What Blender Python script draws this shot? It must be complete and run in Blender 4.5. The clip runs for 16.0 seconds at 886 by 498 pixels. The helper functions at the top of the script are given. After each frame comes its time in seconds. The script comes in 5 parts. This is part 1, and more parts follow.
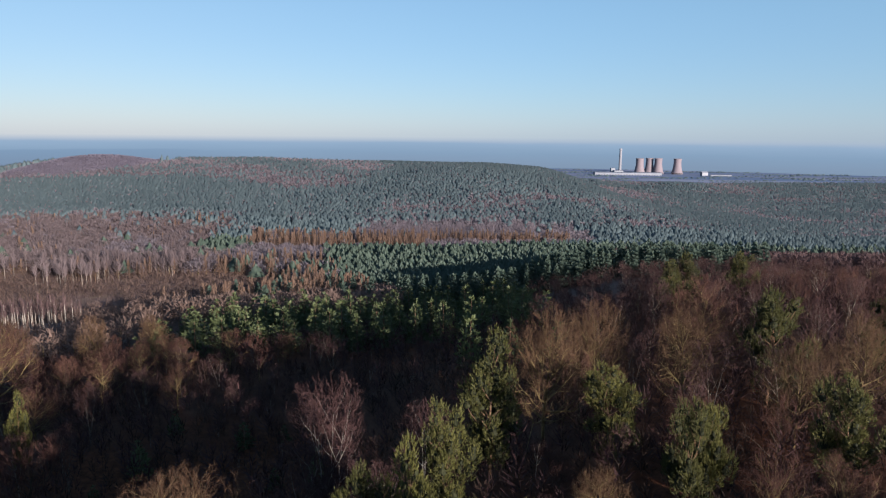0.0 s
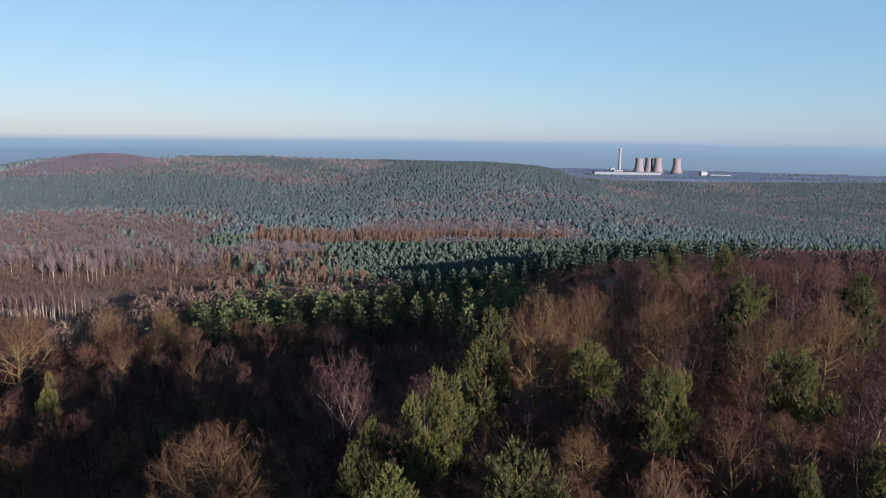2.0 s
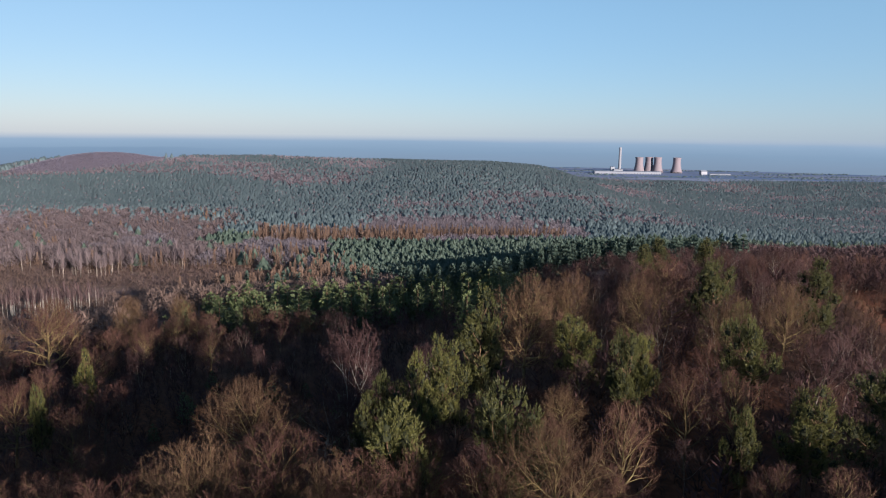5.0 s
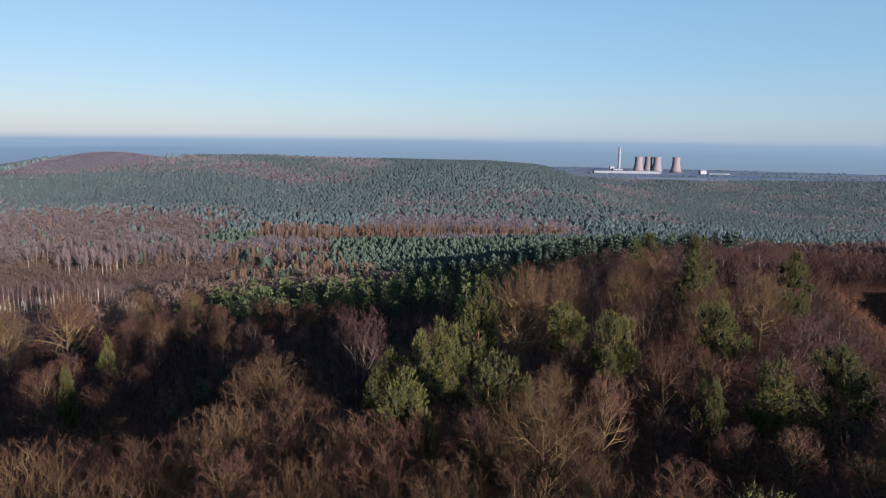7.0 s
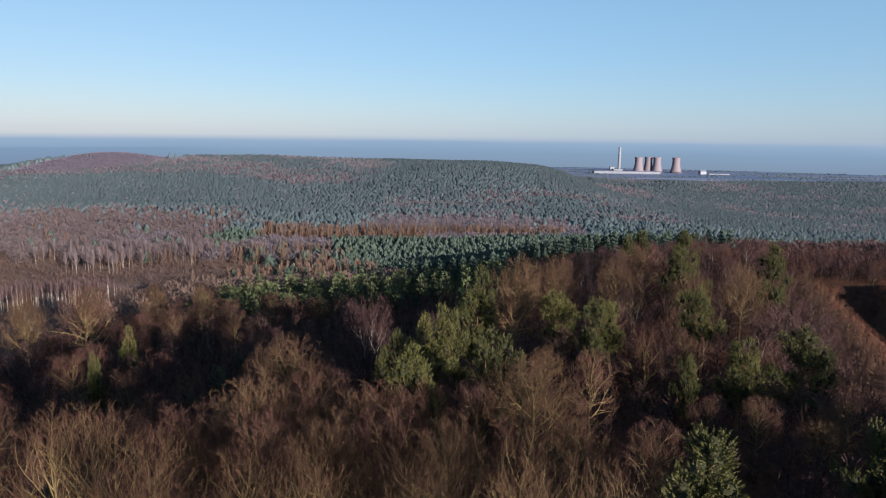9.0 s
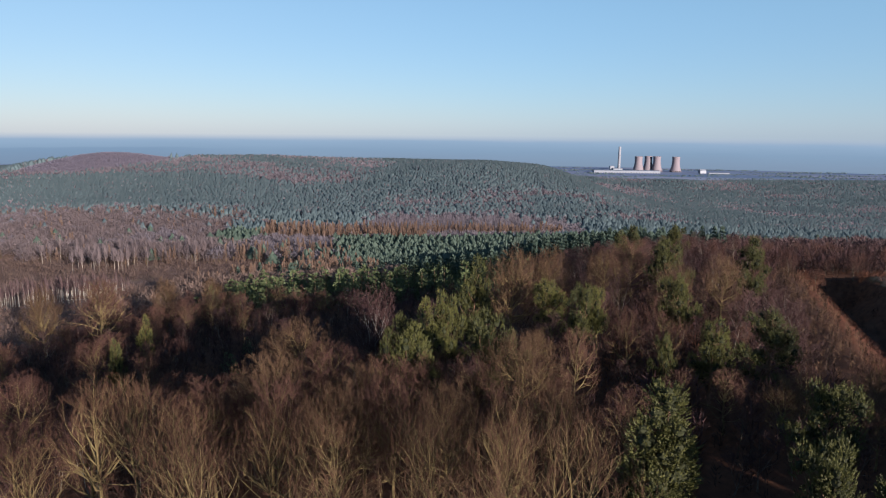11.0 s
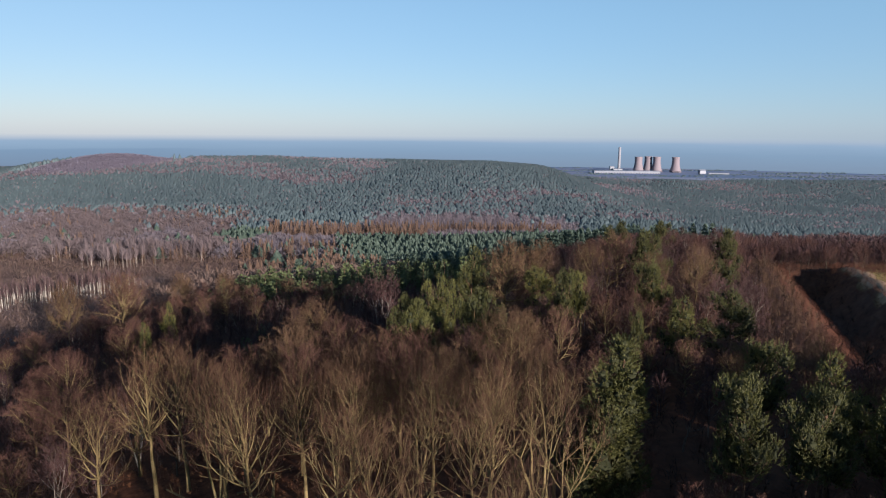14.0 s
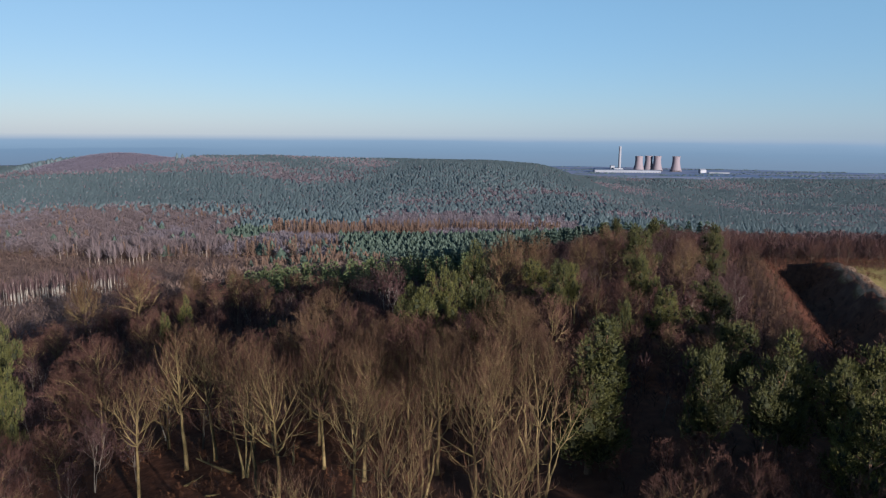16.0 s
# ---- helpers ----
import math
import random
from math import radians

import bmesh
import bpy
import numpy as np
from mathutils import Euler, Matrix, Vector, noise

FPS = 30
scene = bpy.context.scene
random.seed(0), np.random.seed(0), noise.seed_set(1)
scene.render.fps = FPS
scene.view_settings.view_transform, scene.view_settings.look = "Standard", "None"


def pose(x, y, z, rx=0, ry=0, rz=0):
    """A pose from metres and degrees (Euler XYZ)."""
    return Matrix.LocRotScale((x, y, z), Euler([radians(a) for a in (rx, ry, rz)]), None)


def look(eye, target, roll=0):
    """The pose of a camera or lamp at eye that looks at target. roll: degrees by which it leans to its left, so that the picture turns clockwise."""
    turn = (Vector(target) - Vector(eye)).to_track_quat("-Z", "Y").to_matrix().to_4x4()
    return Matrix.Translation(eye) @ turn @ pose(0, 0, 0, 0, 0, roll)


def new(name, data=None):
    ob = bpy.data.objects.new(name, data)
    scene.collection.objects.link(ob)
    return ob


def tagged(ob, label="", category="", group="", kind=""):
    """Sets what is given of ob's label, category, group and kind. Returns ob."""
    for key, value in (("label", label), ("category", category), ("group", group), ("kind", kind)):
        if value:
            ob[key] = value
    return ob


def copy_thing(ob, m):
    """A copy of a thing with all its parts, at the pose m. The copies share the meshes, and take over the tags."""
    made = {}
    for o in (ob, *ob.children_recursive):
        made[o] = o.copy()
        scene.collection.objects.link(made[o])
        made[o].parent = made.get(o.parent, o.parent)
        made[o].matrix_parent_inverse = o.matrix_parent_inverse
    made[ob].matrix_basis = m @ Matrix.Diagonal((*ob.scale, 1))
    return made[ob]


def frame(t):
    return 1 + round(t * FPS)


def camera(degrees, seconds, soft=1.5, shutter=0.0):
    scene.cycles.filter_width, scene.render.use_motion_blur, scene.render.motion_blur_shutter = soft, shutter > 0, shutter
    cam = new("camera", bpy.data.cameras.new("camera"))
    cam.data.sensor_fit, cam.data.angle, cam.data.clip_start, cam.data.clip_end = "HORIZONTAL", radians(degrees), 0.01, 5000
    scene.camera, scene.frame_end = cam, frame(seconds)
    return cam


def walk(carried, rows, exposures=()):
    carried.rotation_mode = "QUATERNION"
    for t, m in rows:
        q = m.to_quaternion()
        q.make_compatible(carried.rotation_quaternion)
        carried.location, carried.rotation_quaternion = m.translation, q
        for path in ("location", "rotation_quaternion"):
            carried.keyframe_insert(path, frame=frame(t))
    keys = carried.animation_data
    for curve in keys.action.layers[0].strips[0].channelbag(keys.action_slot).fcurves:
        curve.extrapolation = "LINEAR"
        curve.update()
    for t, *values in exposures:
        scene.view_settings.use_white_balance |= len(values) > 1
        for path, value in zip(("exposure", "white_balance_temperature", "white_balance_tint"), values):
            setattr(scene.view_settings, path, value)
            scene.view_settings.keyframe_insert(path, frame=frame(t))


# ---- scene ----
cam = camera(66.0, 16.0, soft=1.15)
PATH = [
    (0, (0.278, 60.888, 41.763), (0.291, 62.861, 41.435), 0.5),
    (0.5, (0.255, 58.962, 41.765), (0.268, 60.935, 41.437), 0.5),
    (1, (0.238, 56.998, 41.764), (0.251, 58.971, 41.435), 0.6),
    (1.5, (0.192, 54.939, 41.786), (0.206, 56.911, 41.456), 0.6),
    (2, (0.178, 52.882, 41.832), (0.192, 54.855, 41.502), 0.6),
    (2.5, (0.165, 50.923, 41.883), (0.178, 52.895, 41.553), 0.6),
    (3, (0.144, 49.051, 41.879), (0.157, 51.024, 41.549), 0.6),
    (3.5, (0.208, 47.229, 41.848), (0.221, 49.202, 41.517), 0.5),
    (4, (0.236, 45.402, 41.808), (0.249, 47.374, 41.477), 0.6),
    (6.3, (0.127, 36.722, 41.797), (0.139, 38.694, 41.464), 0.6),
    (6.5, (0.08, 35.951, 41.814), (0.092, 37.923, 41.482), 0.6),
    (7, (0.014, 33.965, 41.863), (0.027, 35.937, 41.53), 0.6),
    (7.5, (-0.086, 31.932, 41.935), (-0.073, 33.904, 41.602), 0.6),
    (8, (-0.175, 29.9, 42.014), (-0.162, 31.872, 41.681), 0.6),
    (8.5, (-0.221, 27.832, 42.062), (-0.209, 29.804, 41.729), 0.6),
    (9, (-0.254, 25.775, 42.096), (-0.242, 27.747, 41.764), 0.6),
    (9.2, (-0.258, 24.96, 42.097), (-0.247, 26.932, 41.764), 0.5),
    (11.3, (-0.003, 16.51, 42.027), (0.008, 18.482, 41.694), 0.5),
    (11.5, (0.028, 15.658, 42.031), (0.038, 17.631, 41.702), 0.4),
    (12, (0.036, 13.538, 42.068), (0.047, 15.511, 41.738), 0.4),
    (12.5, (0.042, 11.472, 42.08), (0.052, 13.445, 41.75), 0.4),
    (13, (0.06, 9.463, 42.089), (0.069, 11.435, 41.758), 0.4),
    (13.5, (0.085, 7.409, 42.142), (0.094, 9.381, 41.811), 0.4),
    (14, (0.045, 5.316, 42.198), (0.054, 7.289, 41.867), 0.4),
    (14.5, (-0.017, 3.193, 42.271), (-0.009, 5.165, 41.94), 0.3),
    (15, (-0.128, 1.086, 42.35), (-0.121, 3.058, 42.018), 0.3),
    (15.5, (-0.234, -1.045, 42.457), (-0.227, 0.927, 42.124), 0.3),
    (16, (-0.388, -3.251, 42.548), (-0.381, -1.279, 42.215), 0.4),
]
walk(cam, [(t, look(e, g, r)) for t, e, g, r in PATH], [(0, 1.4, 5900, 15), (15.4, 1.4, 5900, 15), (16, 1.25, 5660, 13)])


# ---- world, sun, exposure ----
SUN_AZ, SUN_EL = -35.0, 12.5        # the way the shadows point (from +y towards +x), height of the sun
world = bpy.data.worlds.new("winter_sky")
scene.world = world
world.use_nodes = True
wn = world.node_tree
sky = wn.nodes.new("ShaderNodeTexSky")
sky.sky_type = "NISHITA"
sky.sun_disc = False
sky.sun_elevation = radians(SUN_EL)
sky.sun_rotation = radians(180 + SUN_AZ)
sky.altitude, sky.air_density, sky.dust_density, sky.ozone_density = 240, 1.0, 0.3, 2.5
pale = wn.nodes.new("ShaderNodeMix")        # thin winter haze pales the whole sky
pale.data_type = "RGBA"
gen = wn.nodes.new("ShaderNodeTexCoord").outputs["Generated"]
up = wn.nodes.new("ShaderNodeSeparateXYZ")
wn.links.new(gen, up.inputs[0])
thin = wn.nodes.new("ShaderNodeMapRange")       # the haze thins towards the zenith
thin.inputs[1].default_value, thin.inputs[2].default_value = 0.15, 0.85
thin.inputs[3].default_value, thin.inputs[4].default_value = 0.42, 0.05
wn.links.new(up.outputs[2], thin.inputs[0])
wn.links.new(thin.outputs[0], pale.inputs[0])
pale.inputs[7].default_value = (3.4, 5.95, 7.75, 1)
wn.links.new(sky.outputs[0], pale.inputs[6])
tint = pale.outputs[2]
# a lilac band of haze along the horizon, and a whiter sky towards the west
for axis, low, high, colour in ((2, 0.16, 0.0, (0.995, 0.968, 1.03, 1)), (0, 0.15, -0.45, (1.06, 0.99, 0.96, 1))):
    near = wn.nodes.new("ShaderNodeMapRange")
    near.inputs[1].default_value, near.inputs[2].default_value = low, high
    wn.links.new(up.outputs[axis], near.inputs[0])
    tone = wn.nodes.new("ShaderNodeMix")
    tone.data_type, tone.blend_type = "RGBA", "MULTIPLY"
    tone.inputs[7].default_value = colour
    wn.links.new(near.outputs[0], tone.inputs[0])
    wn.links.new(tint, tone.inputs[6])
    tint = tone.outputs[2]
wn.links.new(tint, wn.nodes["Background"].inputs[0])
wn.nodes["Background"].inputs[1].default_value = 0.044

sun = new("sun", bpy.data.lights.new("sun", "SUN"))
sun.data.energy, sun.data.angle, sun.data.color = 5.0, radians(0.55), (1.0, 0.83, 0.66)
sun.matrix_world = look((0, 0, 300), (math.sin(radians(SUN_AZ)) * 100, math.cos(radians(SUN_AZ)) * 100,
                                      300 - 100 * math.tan(radians(SUN_EL))))


# ---- materials ----
def ramp(nt, fac, stops):
    n = nt.nodes.new("ShaderNodeValToRGB")
    els = n.color_ramp.elements
    while len(els) < len(stops):
        els.new(0.5)
    for e, (p, c) in zip(els, stops):
        e.position, e.color = p, (*c, 1)
    nt.links.new(fac, n.inputs[0])
    return n.outputs[0]


def noise_node(nt, scale, detail=3.0, rough=0.55, coord=None):
    n = nt.nodes.new("ShaderNodeTexNoise")
    n.inputs["Scale"].default_value, n.inputs["Detail"].default_value = scale, detail
    n.inputs["Roughness"].default_value = rough
    if coord is None:
        coord = nt.nodes.new("ShaderNodeNewGeometry").outputs["Position"]
    nt.links.new(coord, n.inputs["Vector"])
    return n.outputs["Fac"]


def blend(nt, fac, a, b, mode="MIX"):
    n = nt.nodes.new("ShaderNodeMix")
    n.data_type, n.blend_type = "RGBA", mode
    for sock, v in ((n.inputs[0], fac), (n.inputs[6], a), (n.inputs[7], b)):
        if isinstance(v, (int, float)):
            sock.default_value = v
        elif isinstance(v, tuple):
            sock.default_value = (*v, 1)
        else:
            nt.links.new(v, sock)
    return n.outputs[2]


def material(name, stops, big=0.05, small=1.5, rough=0.85, bump=0.0, island=0.3, tree=0.3, through_light=0.0):
    """Colour from a ramp over two sizes of noise, each tree and each twig a little different."""
    m = bpy.data.materials.new(name)
    m.use_nodes = True
    nt = m.node_tree
    b = nt.nodes["Principled BSDF"]
    geo = nt.nodes.new("ShaderNodeNewGeometry")
    info = nt.nodes.new("ShaderNodeObjectInfo")
    n1 = noise_node(nt, big, 3, 0.6, geo.outputs["Position"])
    n2 = noise_node(nt, small, 4, 0.6, geo.outputs["Position"])
    mix = nt.nodes.new("ShaderNodeMath")
    mix.operation = "MULTIPLY_ADD"
    nt.links.new(n1, mix.inputs[0])
    mix.inputs[1].default_value = 0.55
    half = nt.nodes.new("ShaderNodeMath")
    half.operation = "MULTIPLY"
    half.inputs[1].default_value = 0.45
    nt.links.new(n2, half.inputs[0])
    nt.links.new(half.outputs[0], mix.inputs[2])
    add = nt.nodes.new("ShaderNodeMath")
    add.operation = "MULTIPLY_ADD"
    nt.links.new(geo.outputs["Random Per Island"], add.inputs[0])
    add.inputs[1].default_value = island
    nt.links.new(mix.outputs[0], add.inputs[2])
    add2 = nt.nodes.new("ShaderNodeMath")
    add2.operation = "MULTIPLY_ADD"
    nt.links.new(info.outputs["Random"], add2.inputs[0])
    add2.inputs[1].default_value = tree
    nt.links.new(add.outputs[0], add2.inputs[2])
    sub = nt.nodes.new("ShaderNodeMath")
    sub.operation = "SUBTRACT"
    nt.links.new(add2.outputs[0], sub.inputs[0])
    sub.inputs[1].default_value = (island + tree) / 2
    col = ramp(nt, sub.outputs[0], stops)
    nt.links.new(col, b.inputs["Base Color"])
    b.inputs["Roughness"].default_value = rough
    b.inputs["Specular IOR Level"].default_value = 0.25
    if bump:
        bn = nt.nodes.new("ShaderNodeBump")
        bn.inputs["Strength"].default_value, bn.inputs["Distance"].default_value = bump, 0.3
        nt.links.new(n2, bn.inputs["Height"])
        nt.links.new(bn.outputs[0], b.inputs["Normal"])
    if through_light:
        tr = nt.nodes.new("ShaderNodeBsdfTranslucent")
        ms = nt.nodes.new("ShaderNodeMixShader")
        ms.inputs[0].default_value = through_light
        nt.links.new(col, tr.inputs[0])
        nt.links.new(b.outputs[0], ms.inputs[1])
        nt.links.new(tr.outputs[0], ms.inputs[2])
        nt.links.new(ms.outputs[0], nt.nodes["Material Output"].inputs[0])
    return m


M_BARK = material("beech_bark", [(0.2, (0.050, 0.037, 0.017)), (0.5, (0.110, 0.083, 0.036)), (0.8, (0.176, 0.137, 0.064))], 0.2, 6, bump=0.3)
M_DARKBARK = material("dark_bark", [(0.2, (0.028, 0.020, 0.014)), (0.5, (0.058, 0.043, 0.029)), (0.8, (0.10, 0.078, 0.052))], 0.2, 6, bump=0.3)
M_OAKTWIG = material("oak_twigs", [(0.2, (0.0333, 0.0149, 0.0126)), (0.5, (0.0630, 0.0297, 0.0236)), (0.8, (0.1008, 0.0540, 0.0389))], 0.03, 1.2, through_light=0.12)
M_BEECHTWIG = material("beech_twigs", [(0.2, (0.0294, 0.0138, 0.0095)), (0.5, (0.0552, 0.0276, 0.0167)), (0.8, (0.0883, 0.0488, 0.0292))], 0.03, 1.2, through_light=0.12)
M_DOMETWIG = material("oak_crown_twigs", [(0.2, (0.0370, 0.0202, 0.0124)), (0.5, (0.0686, 0.0396, 0.0227)), (0.8, (0.1038, 0.0642, 0.0378))], 0.03, 1.2, through_light=0.1)
M_BIRCHBARK = material("birch_bark", [(0.2, (0.045, 0.034, 0.028)), (0.5, (0.095, 0.078, 0.064)), (0.8, (0.20, 0.175, 0.145))], 0.3, 5)
M_BIRCHTWIG = material("birch_twigs", [(0.2, (0.023, 0.0115, 0.012)), (0.5, (0.043, 0.0225, 0.0225)), (0.8, (0.072, 0.039, 0.037))], 0.03, 1.2, through_light=0.12)
M_PINEBARK = material("pine_bark", [(0.2, (0.05, 0.032, 0.022)), (0.5, (0.105, 0.066, 0.042)), (0.8, (0.16, 0.10, 0.062))], 0.3, 5, bump=0.4)
M_NEEDLE = material("pine_needles", [(0.2, (0.0261, 0.0294, 0.0098)), (0.5, (0.0591, 0.0617, 0.0177)), (0.8, (0.1085, 0.1064, 0.0276))], 0.06, 1.4, rough=0.6, through_light=0.1)
# near-black: the shade inside pine crowns put into colour
M_INNERSHADE = material("shade_dark_pine_needles", [(0.2, (0.008, 0.010, 0.004)), (0.5, (0.014, 0.017, 0.006)), (0.8, (0.022, 0.025, 0.009))], 0.1, 2.0)
M_YOUNG = material("young_pine_needles", [(0.2, (0.034, 0.046, 0.021)), (0.5, (0.060, 0.079, 0.034)), (0.8, (0.092, 0.114, 0.048))], 0.02, 0.5, rough=0.6, island=0.15, through_light=0.1)
# far pines: distance haze put into a paler, bluer base colour
M_FARPINE = material("hazed_pine_needles", [(0.2, (0.1034, 0.1495, 0.1653)), (0.5, (0.1193, 0.1685, 0.1848)), (0.8, (0.1363, 0.1884, 0.2043))], 0.006, 0.06, rough=1.0, island=0.1, through_light=0.45)
M_LARCH = material("larch_twigs", [(0.2, (0.140, 0.092, 0.068)), (0.5, (0.188, 0.128, 0.096)), (0.8, (0.235, 0.166, 0.125))], 0.012, 0.12, island=0.12, through_light=0.42)
# both woods below carry haze as pale mauve in their base colours
M_WESTWOOD = material("hazed_west_twigs", [(0.2, (0.145, 0.116, 0.120)), (0.5, (0.182, 0.147, 0.152)), (0.8, (0.225, 0.183, 0.189))], 0.012, 0.08, island=0.15, through_light=0.45)
M_FARWOOD = material("hazed_bare_twigs", [(0.2, (0.158, 0.140, 0.160)), (0.5, (0.190, 0.168, 0.190)), (0.8, (0.225, 0.199, 0.222))], 0.008, 0.05, island=0.15, through_light=0.5)
M_BRACKEN = material("dead_bracken", [(0.2, (0.042, 0.016, 0.010)), (0.5, (0.080, 0.030, 0.017)), (0.8, (0.125, 0.050, 0.027))], 0.15, 1.5)
M_MIDPINE = material("valley_pine_needles", [(0.2, (0.047, 0.074, 0.060)), (0.5, (0.064, 0.096, 0.077)), (0.8, (0.082, 0.117, 0.093))], 0.012, 0.2, rough=0.6, island=0.12, through_light=0.4)
M_GRASS = material("winter_grass", [(0.2, (0.10, 0.095, 0.030)), (0.5, (0.19, 0.17, 0.055)), (0.8, (0.27, 0.23, 0.09))], 0.1, 1.5)
M_HEATH = material("dead_heather", [(0.2, (0.125, 0.094, 0.096)), (0.5, (0.165, 0.124, 0.126)), (0.8, (0.21, 0.16, 0.158))], 0.02, 0.2, island=0.15, through_light=0.42)
# hilltop heather, its colour paled and blued to stand for haze
M_MOOR = material("hazed_heather", [(0.2, (0.1408, 0.1260, 0.1628)), (0.5, (0.1702, 0.1542, 0.1971)), (0.8, (0.2005, 0.1842, 0.2313))], 0.02, 0.2, island=0.15, through_light=0.42)
M_BELT = material("belt_birch_twigs", [(0.2, (0.060, 0.040, 0.042)), (0.5, (0.088, 0.058, 0.060)), (0.8, (0.12, 0.082, 0.080))], 0.03, 0.3, island=0.15, through_light=0.3)
M_WHITESTEM = material("white_birch_stems", [(0.2, (0.1347, 0.1235, 0.1087)), (0.5, (0.2213, 0.2075, 0.1828)), (0.8, (0.3271, 0.3063, 0.2766))], 0.1, 1.0)
# a duller tone than the white birch stems, for far trunks
M_FARSTEM = material("dimmer_far_stems", [(0.2, (0.10, 0.085, 0.074)), (0.5, (0.165, 0.145, 0.126)), (0.8, (0.24, 0.215, 0.19))], 0.1, 1.0)
# darker than the birch twigs: shade between the trees put into colour
M_THICKET = material("thicket_twigs", [(0.2, (0.0168, 0.0080, 0.0089)), (0.5, (0.0320, 0.0152, 0.0166)), (0.8, (0.0528, 0.0271, 0.0281))], 0.03, 1.2)
M_VALLEYWOOD = material("valley_wood_twigs", [(0.2, (0.096, 0.066, 0.056)), (0.5, (0.138, 0.097, 0.082)), (0.8, (0.180, 0.131, 0.110))], 0.02, 0.2, island=0.15, through_light=0.35)
M_LITTER = material("beech_seedling_leaves", [(0.2, (0.055, 0.024, 0.012)), (0.5, (0.105, 0.046, 0.021)), (0.8, (0.16, 0.076, 0.034))], 0.1, 1.5, through_light=0.2)
# scrub tone lowered so that the gaps under the trees look shaded
M_SCRUB = material("bramble_scrub", [(0.2, (0.0120, 0.0068, 0.0057)), (0.5, (0.0256, 0.0148, 0.0109)), (0.8, (0.0456, 0.0288, 0.0190))], 0.05, 0.8)


# ---- ground ----
def sstep(a, b, v):
    u = np.clip((v - a) / (b - a), 0, 1)
    return u * u * (3 - 2 * u)


def smax(a, b, k):
    return 0.5 * (a + b + np.sqrt((a - b) ** 2 + k * k))


def bump_at(x, y, cx, cy, rx, ry, turn=0.0):
    c, s = math.cos(radians(turn)), math.sin(radians(turn))
    u, v = ((x - cx) * c + (y - cy) * s) / rx, (-(x - cx) * s + (y - cy) * c) / ry
    return np.exp(-(u * u + v * v))


def height(x, y):
    """The lie of the land: the fort hill, the valley beyond it, the far ridge, the plain."""
    x, y = np.asarray(x, float), np.asarray(y, float)
    left = 0.235 * smax(14 - x, 0, 16)
    away = 0.20 * smax(y - (140 + 75 * sstep(0, 85, x)), 0, 40)
    hill = 8.6 - np.sqrt(left ** 2 + away ** 2)
    # rampart and ditch of the fort
    c, s = math.cos(radians(-19)), math.sin(radians(-19))
    u, v = (x - 88.5) * c + (y - 140) * s, -(x - 88.5) * s + (y - 140) * c
    along = sstep(-48, -30, v) * (1 - sstep(40, 50, v))
    hill = hill + along * (2.8 * np.exp(-((u - 4) / 3.6) ** 2) - 6.5 * np.exp(-np.abs((u + 3.9) / 6.0) ** 3) + 1.0 * np.exp(-((u + 16) / 6) ** 2))
    hill = hill - 8 * bump_at(x, y, -25, 160, 20, 45) + 13 * bump_at(x, y, -195, 322, 80, 60)
    floor = -60 - 18 * sstep(100, 620, x) * sstep(300, 1000, y) + 4 * sstep(480, 1000, x) * sstep(800, 1500, y) - 101 * sstep(1720, 2350, y)
    crest = 45 - 27 * sstep(560, 900, -x) - 6.5 * sstep(-400, 100, x) - 5 * sstep(80, 200, x) - 44 * sstep(185, 360, x)
    crest = crest + 19 * bump_at(x, y, -660, 1345, 80, 230) + 2 * bump_at(x, y, -350, 1400, 60, 200)
    ridge = crest * sstep(620, 1360, y) * (1 - sstep(1400, 1800, y))
    ridge = ridge + 9 * bump_at(x, y, -330, 720, 150, 150) + 13 * bump_at(x, y, 40, 1110, 130, 130) + 9 * bump_at(x, y, 560, 1640, 80, 70)
    land = smax(hill, floor + ridge, 12)
    return land


def mesh_object(name, verts, faces, mats, parent=None, smooth=False):
    me = bpy.data.meshes.new(name)
    me.from_pydata([tuple(v) for v in verts], [], faces)
    for m in (mats if isinstance(mats, (list, tuple)) else [mats]):
        me.materials.append(m)
    if smooth:
        me.polygons.foreach_set("use_smooth", [True] * len(me.polygons))
    ob = new(name, me)
    if parent:
        ob.parent = parent
    return ob


def tri_mesh(name, verts, tris, mats, index=None, smooth=False):
    """A mesh from arrays of corners and triangles."""
    me = bpy.data.meshes.new(name)
    n = len(tris)
    me.vertices.add(len(verts))
    me.vertices.foreach_set("co", np.asarray(verts, np.float32).ravel())
    me.loops.add(3 * n)
    me.loops.foreach_set("vertex_index", np.asarray(tris, np.int32).ravel())
    me.polygons.add(n)
    me.polygons.foreach_set("loop_start", np.arange(0, 3 * n, 3, dtype=np.int32))
    for m in (mats if isinstance(mats, (list, tuple)) else [mats]):
        me.materials.append(m)
    if index is not None:
        me.polygons.foreach_set("material_index", np.asarray(index, np.int32))
    if smooth:
        me.polygons.foreach_set("use_smooth", [True] * n)
    me.update(calc_edges=True)
    return me


